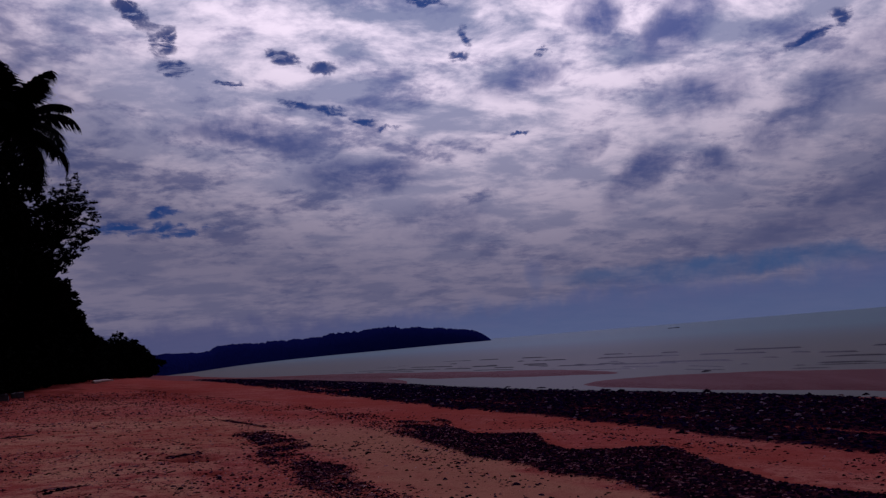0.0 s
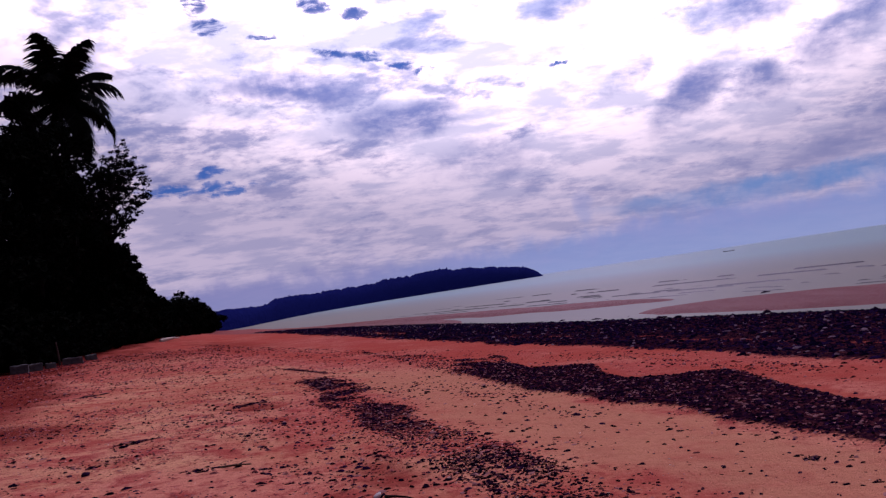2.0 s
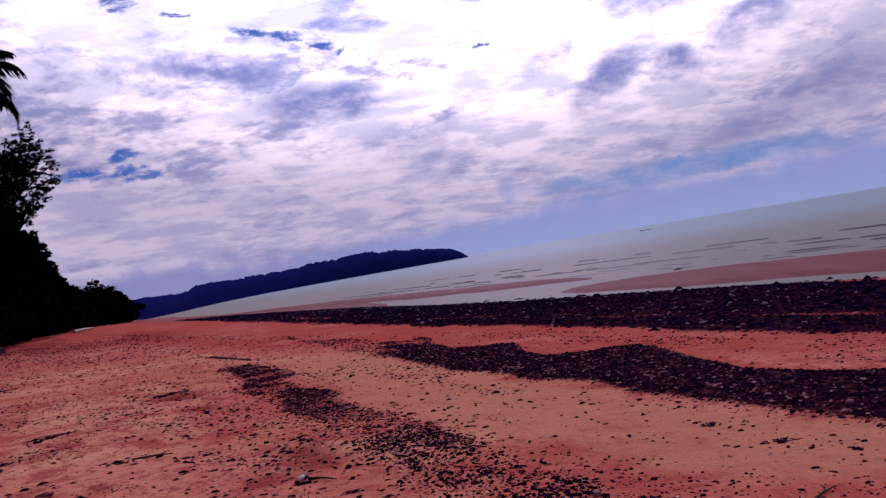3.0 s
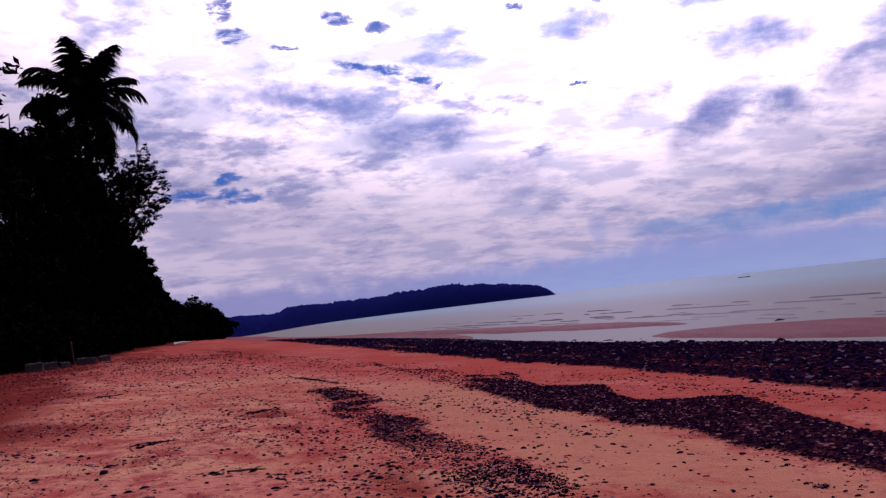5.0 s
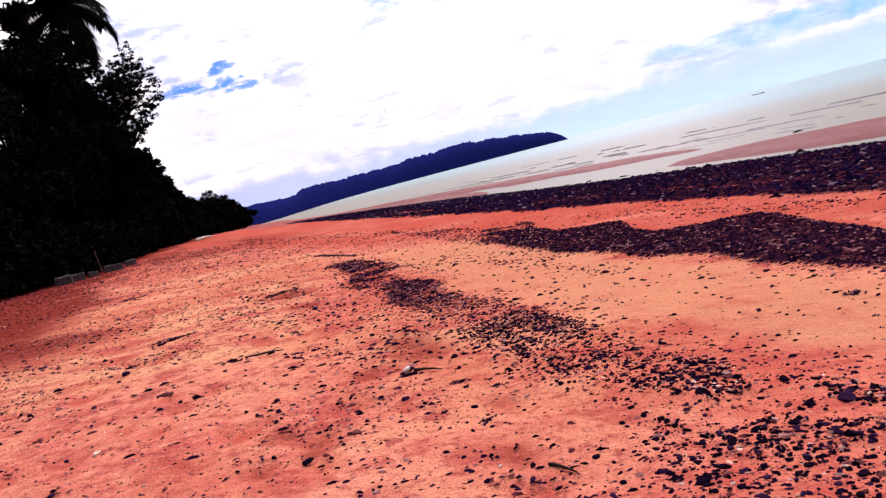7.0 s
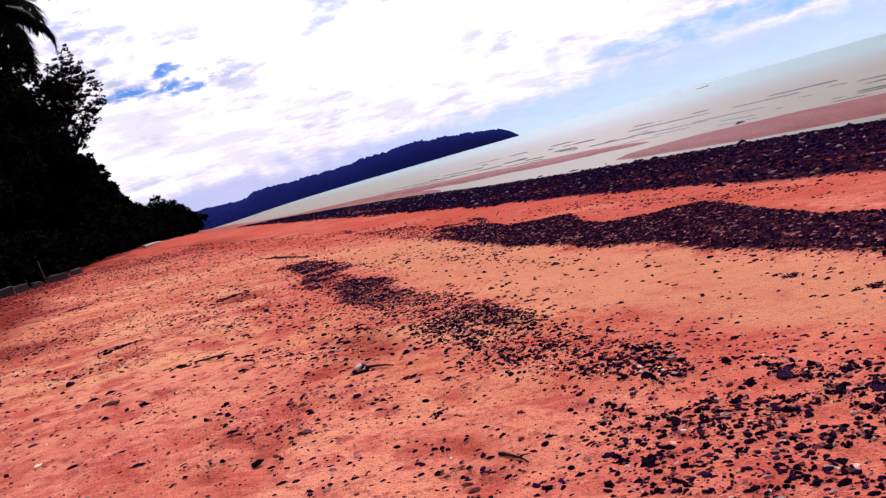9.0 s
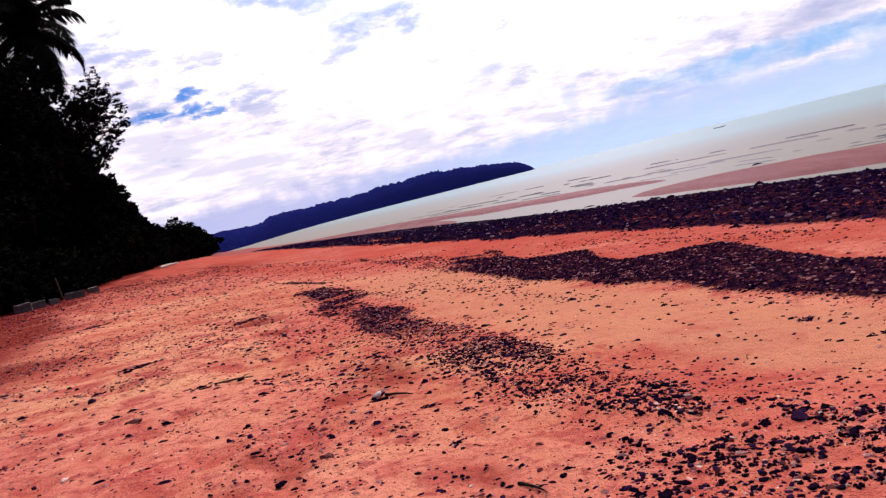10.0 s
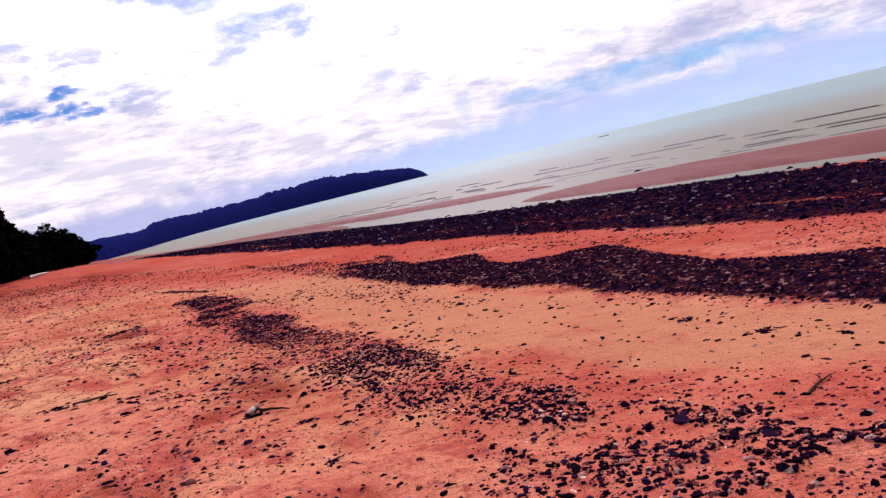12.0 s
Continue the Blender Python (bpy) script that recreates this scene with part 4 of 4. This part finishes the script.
def strew(name, label, mat, u, v, size, sink=0.25, rich=True):
    """Many small pieces, joined in one mesh of kind stuff."""
    x, y = to_xy(u, v)
    z = ground_height(u, v) + 0.05 * weed_bank(u, v) + 0.05 * stone_bank(u, v) + 0.02 * drift_line(u, v)
    vs, fs, at = [], [], 0
    for i in range(len(u)):
        co, tri = LUMP_DATA[i % len(LUMP_DATA)] if rich else FLAKES[i % 7]
        a = rng.normal(0.0, 0.7) + (3.14159 if i % 2 else 0.0)
        c, s = math.cos(a), math.sin(a)
        k = size[i]
        p = co * ((k * rng.uniform(.75, 1.3), k * rng.uniform(.8, 1.35), k * rng.uniform(.8, 1.5)) if rich else (k * rng.uniform(.8, 1.7), k * rng.uniform(.7, 1.2), k * rng.uniform(.6, 1.3)))
        vs.append(np.stack([p[:, 0] * c - p[:, 1] * s + x[i], p[:, 0] * s + p[:, 1] * c + y[i], p[:, 2] + z[i] + (0.02 - sink * 0.1) * k], -1))
        fs.append(tri + at)
        at += len(co)
    me = add_mesh(name, np.concatenate(vs).tolist(), np.concatenate(fs).tolist(), mat)
    return tagged(new(name, me), label, "stones", kind="stuff")


def scatter(density, box, tries, power=1.0):
    u = rng.uniform(box[0], box[1], tries)
    v = box[2] + (box[3] - box[2]) * rng.random(tries) ** power
    keep = rng.random(tries) < density(u, v)
    return u[keep], v[keep]


u, v = scatter(stone_bank, (9, 26, -4, 95), 110000, 1.9)
u2, v2 = scatter(stone_bank, (9, 21, -22, -4), 9000)
u, v = np.concatenate([u, u2]), np.concatenate([v, v2])
strew("stone_bank", "bank of dark wet stones along a runnel", BANK, u, v, 0.032 + 0.11 * rng.random(len(u)) ** 3.0 + 0.0011 * np.abs(v), rich=False)
u, v = scatter(weed_bank, (4, 12, 0, 30), 80000, 1.5)
u2, v2 = scatter(weed_bank, (4, 9, -18, 0), 14000)
u, v = np.concatenate([u, u2]), np.concatenate([v, v2])
strew("weed_bank", "bank of dark weed and broken stones on red sand", WEED, u, v, 0.016 + 0.045 * rng.random(len(u)) ** 2.4 + 0.0011 * np.abs(v), rich=False)
u, v = scatter(drift_line, (1, 7.5, 5.0, 25), 40000, 1.3)
strew("drift_line", "broken line of dark stones and weed on sand", WEED, u, v, 0.012 + 0.034 * rng.random(len(u)) ** 2.4 + 0.0018 * v, rich=False)
u, v = scatter(drift_line, (0.5, 4.8, 0.2, 6.5), 52000)
strew("drift_line", "broken line of dark stones and weed on sand", STONE, u, v, 0.007 + 0.032 * rng.random(len(u)) ** 2.8)
u, v = scatter(drift_line, (0.5, 5.5, -12, 0.2), 24000)
strew("drift_line", "broken line of dark stones and weed on sand", STONE, u, v, 0.012 + 0.045 * rng.random(len(u)) ** 2.6, rich=False)
u, v = scatter(lambda a, b: 0.15 + 0.85 * smooth(.50, .62, fbm(a * .9, b * .5 + 20, 5)), (-7, 5, -14, 0.8), 4200)
strew("drift_bits", "small dark bits of weed and stone strewn on sand", WEED, u, v, 0.012 + 0.040 * rng.random(len(u)) ** 3, rich=False)
u, v = scatter(lambda a, b: 0.15 + 0.85 * smooth(.50, .62, fbm(a * .9, b * .5 + 20, 5)) * (1 - 0.85 * tan_zone(a, b)) * (1 - 0.85 * smooth(9, 16, b)) - 0.13 * tan_zone(a, b), (-7, 12, 0.8, 60), 68000, 2.0)
strew("drift_bits", "small dark bits of weed and stone strewn on sand", WEED, u, v, 0.012 + (0.030 + 0.022 * smooth(3, 7, v)) * rng.random(len(u)) ** 2.6 + 0.0014 * v, rich=False)
u, v = scatter(drift_line, (0.5, 5.5, 0.8, 12), 9000)
strew("red_stones", "small reddish-brown stones among the dark ones", BROWN_STONE, u, v, 0.010 + 0.035 * rng.random(len(u)) ** 2.4, rich=False)
u, v = scatter(lambda a, b: 0.35 + 0 * a, (-4, 6, 1.0, 14), 900)
strew("shell_bits", "small pale bits of shell and coral on sand", PALE_STONE, u, v, 0.006 + 0.018 * rng.random(len(u)) ** 2 + 0.001 * v, rich=False)


u, v = scatter(lambda a, b: (0.10 + 0.90 * smooth(.48, .62, fbm(a * 1.1 + 6, b * .8 + 40, 4))) * (1 - 0.9 * tan_zone(a, b)), (-6, 4, 0.8, 18), 17000, 1.5)
strew("crumbs", "tiny red-brown crumbs of bark and weed on sand", BROWN_STONE, u, v, 0.006 + 0.022 * rng.random(len(u)) ** 2.5 + 0.0012 * v, rich=False)
u, v = scatter(lambda a, b: (0.06 + 0.94 * smooth(.50, .62, fbm(a * 1.3 + 16, b * .9 + 11, 4))) * (1 - 0.9 * tan_zone(a, b)), (-6, 4, 0.8, 18), 15000, 1.5)
strew("crumbs", "tiny dark crumbs of dry weed on sand", WEED, u, v, 0.007 + 0.020 * rng.random(len(u)) ** 2.5 + 0.0012 * v, rich=False)
u = rng.normal(0, 0.10, 2600)
v = rng.uniform(2.5, 14, 2600)
u = u + np.interp(v, (2.3, 4.3, 6.5, 8.5, 11.8, 16.5), (5.05, 5.35, 5.45, 5.9, 6.5, 7.8))
keep = rng.random(2600) < 0.07 * smooth(.50, .60, fbm(u * 0.4 + 7, v * 0.8 + 3, 3))
strew("weed_streak", "thin streak of dry weed along smooth pale sand", WEED, u[keep], v[keep], 0.018 + 0.040 * rng.random(int(keep.sum())) ** 2 + 0.001 * v[keep], rich=False)
u, v = scatter(drift_line, (1, 5, 0.6, 9), 2600)
strew("pale_pebbles", "pale pinkish pebbles among the dark stones", PALE_STONE, u, v, 0.008 + 0.022 * rng.random(len(u)) ** 2.5 + 0.0008 * v, rich=False)


u, v = scatter(lambda a, b: tan_zone(a, b) * (0.12 + 0.88 * smooth(.48, .62, fbm(a * 1.2 + 2, b * .6 + 31, 3))), (3.4, 8.6, 2.0, 15), 2600, 1.2)
strew("loose_stones", "loose dark stones scattered over smooth pale sand", WEED, u, v, 0.014 + 0.042 * rng.random(len(u)) ** 2.2 + 0.0016 * v, rich=False)


def place_thing(name, me, mat, u, v, scale, turn, label, category, group="", sink=0.0):
    if not me.materials:
        me.materials.append(mat)
    x, y = to_xy(u, v)
    z = float(ground_height(u, v)) + 0.05 * float(weed_bank(u, v)) + 0.05 * float(stone_bank(u, v)) + 0.02 * float(drift_line(u, v))
    ob = new(name, me)
    ob.matrix_world = pose(x, y, z - sink, 0, 0, turn) @ Matrix.Diagonal((*scale, 1))
    return tagged(ob, label, category, group)


for me in LUMPS:
    me.materials.append(STONE)
    me.polygons.foreach_set("use_smooth", [False] * len(me.polygons))
count = 0
tries = 0
stone_random = random.Random(21)
while count < 300 and tries < 20000:
    tries += 1
    su, sv = stone_random.uniform(-0.5, 5.2), 1.0 + 5.5 * stone_random.random() ** 1.4
    if stone_random.random() > float(drift_line(su, sv)) + 0.04:
        continue
    k = 0.024 + 0.048 * stone_random.random() ** 2.4
    place_thing("stone", LUMPS[count % 10], STONE, su, sv, (k * stone_random.uniform(.8, 1.4), k, k * stone_random.uniform(.8, 1.2)), stone_random.uniform(0, 360),
                "small dark rounded stone lying on the sand", "stone", "dark stones strewn on the sand", 0.003)
    count += 1


rock_random = random.Random(77)
for k in range(120):
    sv = rock_random.uniform(3, 32)
    su = float(np.interp(sv, (3, 12, 20, 28, 40), (18.5, 21.4, 22.0, 22.8, 24.0))) + rock_random.gauss(0.1, 0.5)
    r = 0.10 + 0.24 * rock_random.random() ** 2
    place_thing("rock", LUMPS[k % 10], STONE, su, sv, (r * rock_random.uniform(.9, 1.6), r, r * rock_random.uniform(.7, 1.1)), rock_random.uniform(0, 360),
                "dark wet rock standing in the shallow runnel", "rock", "rocks along the runnel", 0.01)
PALE_LUMPS = [lump(rock_random, 0.6, 1) for _ in range(5)]
for me in PALE_LUMPS:
    me.materials.append(PALE_STONE)
for k in range(60):
    while True:
        su, sv = rock_random.uniform(-3, 4.6), 1.2 + 6.5 * rock_random.random() ** 1.3
        if rock_random.random() < 0.12 + float(drift_line(su, sv)):
            break
    r = 0.016 + 0.030 * rock_random.random() ** 2
    place_thing("coral_chip", PALE_LUMPS[k % 5], PALE_STONE, su, sv, (r * 1.4, r, r * .8), rock_random.uniform(0, 360),
                "small pale chip of dead coral on the sand", "coral", "pale coral chips", 0.002)


# ---------------------------------------------------------------- single things on the sand
def stick(u, v, length, thick, turn, label, seed, mat=DRIFT, fork=True):
    """A bent branch lying on the sand, with a stub of a twig."""
    r = random.Random(seed)
    vs, fs = [], []
    n = 9
    pts = [Vector((length * (i / (n - 1) - .5), 0.10 * length * math.sin(2.2 * i / n) + r.uniform(-.012, .012) * length, thick * (0.75 + 0.5 * math.sin(3.1 * i / n)))) for i in range(n)]
    tube(vs, fs, pts, [thick * (1.0 - .65 * i / (n - 1)) for i in range(n)], 7)
    root = tagged(new("stick" if length < 1.5 else "driftwood_log"), label, "driftwood")
    x, y = to_xy(u, v)
    root.matrix_world = pose(x, y, float(ground_height(u, v)), 0, 0, turn)
    part("stem", add_mesh("stem", vs, fs, mat, True), root)
    if fork:
        vs, fs = [], []
        tube(vs, fs, [pts[5], pts[5] + Vector((.10, .12, .04)) * length, pts[5] + Vector((.16, .22, .03)) * length], [thick * .5, thick * .35, thick * .12], 6)
        part("twig", add_mesh("twig", vs, fs, mat, True), root)
    return root


stick(1.86, 2.98, 0.22, 0.010, -58, "short dark bent stick lying on sand", 1, BARK)
stick(1.62, 8.30, 0.42, 0.016, -10, "thin dark stick lying on sand", 2)
stick(3.97, 2.10, 0.30, 0.010, 30, "thin dark stick lying on reddish sand", 3)
stick(7.2, 84.0, 6.0, 0.16, 118, "long weathered driftwood log below the trees", 5)
# log shape added in place of a patch of sunlit sand
stick(12.9, 88.0, 2.6, 0.22, 60, "pale log shape standing for a sunlit patch of far sand", 6, SUNLIT_PATCH, False)


def weed_clump(u, v, spread, label, seed):
    """A tangle of thin dry strands with bits of stone."""
    r = random.Random(seed)
    vs, fs = [], []
    for _ in range(26):
        a = r.uniform(0, 6.28)
        p = Vector((r.gauss(0, .28), r.gauss(0, .16), 0)) * spread
        d = Vector((math.cos(a), math.sin(a) * .6, 0)) * spread * r.uniform(.15, .4)
        up = Vector((0, 0, spread * r.uniform(.0, .04)))
        tube(vs, fs, [p + Vector((0, 0, .004)), p + d * .5 + up, p + d + Vector((0, 0, .004))], [.004 + .010 * spread, .004 + .011 * spread, .002], 5)
    x, y = to_xy(u, v)
    ob = new("weed_clump")
    tagged(part("weed_mat", add_mesh("weed_mat", vs, fs, WEED), ob), kind="stuff")
    ob.matrix_world = pose(x, y, float(ground_height(u, v)), 0, 0, r.uniform(-30, 30) + 20)
    return tagged(ob, label, "seaweed", "weed clumps on the sand")


for k, (cu, cv, cs) in enumerate(((1.25, 8.45, .34), (0.98, 11.4, .5), (1.99, 3.97, .12), (0.32, 9.86, .22), (5.2, 3.8, .2), (5.0, 3.0, .2), (2.2, 1.9, .10), (3.3, 14.5, .6), (0.9, 22.5, .8), (2.3, 4.9, .12))):
    weed_clump(cu, cv, cs, "flat tangle of dry dark seaweed on sand", 80 + k)


def single_stone(u, v, w, d, h, turn, mat, label, seed, kind="stone"):
    r = random.Random(seed)
    me = lump(r, 0.6, 2)
    me.materials.append(mat)
    return place_thing(kind, me, mat, u, v, (w, d, h), turn, label, "stone" if kind == "stone" else "coral", "", 0.004)


DARK = "dark rounded stone lying on the sand"
for k, (su, sv, sw) in enumerate(((0.23, 7.97, .10), (0.36, 8.06, .11), (0.23, 9.54, .15), (0.56, 6.96, .09), (0.83, 4.53, .06), (0.42, 5.04, .10), (0.97, 4.29, .09), (1.91, 4.05, .062), (2.06, 3.79, .055), (1.72, 3.03, .05), (3.46, 3.55, .10), (3.34, 2.92, .12), (3.22, 2.45, .16), (3.09, 2.57, .13), (3.74, 3.18, .10), (3.84, 2.96, .07), (3.89, 2.69, .06), (1.77, 2.59, .10), (2.10, 2.48, .09), (2.13, 2.35, .10), (2.51, 1.73, .09), (1.92, 2.36, .09), (2.30, 2.41, .09), (2.65, 2.52, .10), (3.13, 2.11, .10), (3.20, 1.97, .12), (5.67, 7.35, .16), (5.22, 3.94, .10), (11.2, 7.5, .22), (0.80, 11.2, .17), (1.0, 11.4, .13), (3.1, 24.0, .22))):
    single_stone(su, sv, .72 * sw, .58 * sw, .66 * sw, 40 * k, STONE, DARK, 100 + k)
single_stone(1.34, 4.48, .085, .075, .07, 10, BROWN_STONE, "brown rounded stone half sunk in the sand", 120)
single_stone(0.48, 7.52, .15, .10, .08, 10, BROWN_STONE, "flat purple-brown stone on the sand", 121)
single_stone(31.5, 24.4, .75, .5, .45, 35, STONE, "dark wet boulder standing on the sand bar", 122)
CORAL = "pale lump of dead coral on the sand"
for k, (su, sv, sw) in enumerate(((2.90, 1.72, .06), (2.50, 1.67, .07), (2.44, 1.72, .05), (2.14, 1.74, .055), (1.7, 3.3, .03), (-0.14, 5.97, .085), (0.10, 5.41, .05), (-0.45, 8.39, .09), (3.7, 1.75, .07), (3.05, 3.3, .045), (2.6, 3.2, .04), (3.5, 2.6, .05))):
    single_stone(su, sv, sw, sw * .7, sw * .7, 30 + 50 * k, PALE_STONE, CORAL, 130 + k, "coral_lump")


def conch(u, v, size, turn):
    """A whorled shell lying on its side."""
    vs, fs = [], []
    turns, per, ring = 3.2, 14, 8
    n = int(turns * per)
    for i in range(n + 1):
        t = i / n
        a = t * turns * 2 * math.pi
        grow_by = math.exp(-2.6 * (1 - t))
        c = Vector((size * (0.62 * (1 - t) ** 1.1), size * .26 * grow_by * math.cos(a), size * .26 * grow_by * math.sin(a)))
        rr = size * .22 * grow_by + .0015
        out = Vector((0, math.cos(a), math.sin(a)))
        for s in range(ring):
            b = 2 * math.pi * s / ring
            vs.append(tuple(c + out * rr * math.cos(b) + Vector((1, 0, 0)) * rr * 1.25 * math.sin(b)))
    for i in range(n):
        for s in range(ring):
            q, w = i * ring + s, i * ring + (s + 1) % ring
            fs.append((q, w, w + ring, q + ring))
    x, y = to_xy(u, v)
    root = tagged(new("sea_shell"), "broken white sea shell with a dark mouth on sand", "shell")
    root.matrix_world = pose(x, y, float(ground_height(u, v)) + size * .18, 10, 22, turn) @ Matrix.Diagonal((1.3, 0.9, 0.62, 1))
    part("whorl", add_mesh("whorl", vs, fs, SHELL, True), root)
    lv, lf = [], []
    tube(lv, lf, [Vector((-.05, .05, -.10)) * size * 3, Vector((-.10, 0, -.09)) * size * 3, Vector((-.02, -.08, -.11)) * size * 3], [size * .16, size * .2, size * .1], 7)
    part("mouth", add_mesh("mouth", lv, lf, STONE, True), root, "dark mouth of the shell")


conch(2.20, 5.62, 0.095, 200)
single_stone(2.15, 5.50, .17, .10, .075, 15, STONE, "black stone beside a white shell on sand", 140)
stick(2.30, 5.45, 0.30, 0.013, -38, "thin dark twig beside the shell", 9, mat=BARK, fork=False)


# ---------------------------------------------------------------- broken wall and post below the trees
def concrete_block(u, v, w, d, h, turn, tilt, label, seed):
    bm = bmesh.new()
    bmesh.ops.create_cube(bm, size=1)
    bmesh.ops.subdivide_edges(bm, edges=bm.edges[:], cuts=5, use_grid_fill=True)
    o = Vector((seed, 2 * seed, 0))
    for q in bm.verts:
        edge = sum(abs(abs(c) - .5) < .01 for c in q.co)
        k = .05 * noise.noise(q.co * 3 + o) - (.03 if edge > 1 else 0)
        q.co = Vector((q.co.x * w * (1 + k), q.co.y * d * (1 + k), (q.co.z + .5) * h * (1 + k + .18 * noise.noise(Vector((q.co.x * 2, 0, seed))))))
    me = bpy.data.meshes.new("concrete_block")
    bm.to_mesh(me)
    bm.free()
    me.materials.append(CONCRETE)
    ob = new("concrete_block", me)
    x, y = to_xy(u, v)
    ob.matrix_world = pose(x, y, float(ground_height(u, v)) - 0.08, 0, tilt, turn)
    return tagged(ob, label, "concrete block", "broken sea wall")


BLOCK = "weathered grey concrete block of a broken sea wall"
for k, (bu, bv, bw, bh, tilt) in enumerate(((-1.15, 47.2, 1.0, .85, 3), (-0.4, 48.5, .9, .80, -2), (0.4, 50.2, .6, .60, 6), (1.7, 53.0, 1.3, .75, 2), (3.0, 56.6, .8, .70, -5))):
    concrete_block(bu, bv, 0.9 * bw, .5, 0.64 * bh, 33 + 6 * (k % 3), tilt, BLOCK, 3 + k)


def post(u, v, height, lean):
    vs, fs = [], []
    tube(vs, fs, [Vector((0, 0, -.2)), Vector((.01, 0, height * .5)), Vector((0, .01, height - .03)), Vector((0, .01, height))], [.07, .065, .06, .045], 9)
    ob = new("wooden_post", add_mesh("wooden_post", vs, fs, DRIFT))
    x, y = to_xy(u, v)
    ob.matrix_world = pose(x, y, float(ground_height(u, v)), 0, lean, 0)
    tagged(ob, "weathered leaning wooden post beside the broken wall", "post")


post(1.0, 53.4, 1.5, -5)


def boat(u, v, length, turn):
    """A low open boat far out."""
    vs, fs = [], []
    n = 12
    for i in range(n + 1):
        t = i / n * 2 - 1
        half = 0.11 * length * (1 - abs(t) ** 2.4)
        sheer = 0.035 * length + 0.025 * length * t * t
        for yy, zz in ((-half, sheer), (-half * .7, -.1), (half * .7, -.1), (half, sheer), (half * .8, sheer - .12), (-half * .8, sheer - .12)):
            vs.append((t * length / 2, yy, zz))
    for i in range(n):
        for k in range(6):
            a, b = i * 6 + k, i * 6 + (k + 1) % 6
            fs.append((a, b, b + 6, a + 6))
    x, y = to_xy(u, v)
    root = tagged(new("boat"), "low dark open boat far out on the sea", "boat")
    root.matrix_world = pose(x, y, 0.0, 0, 0, turn)
    part("hull", add_mesh("hull", vs, fs, BARK), root)


boat(343, 286, 7.5, 15)
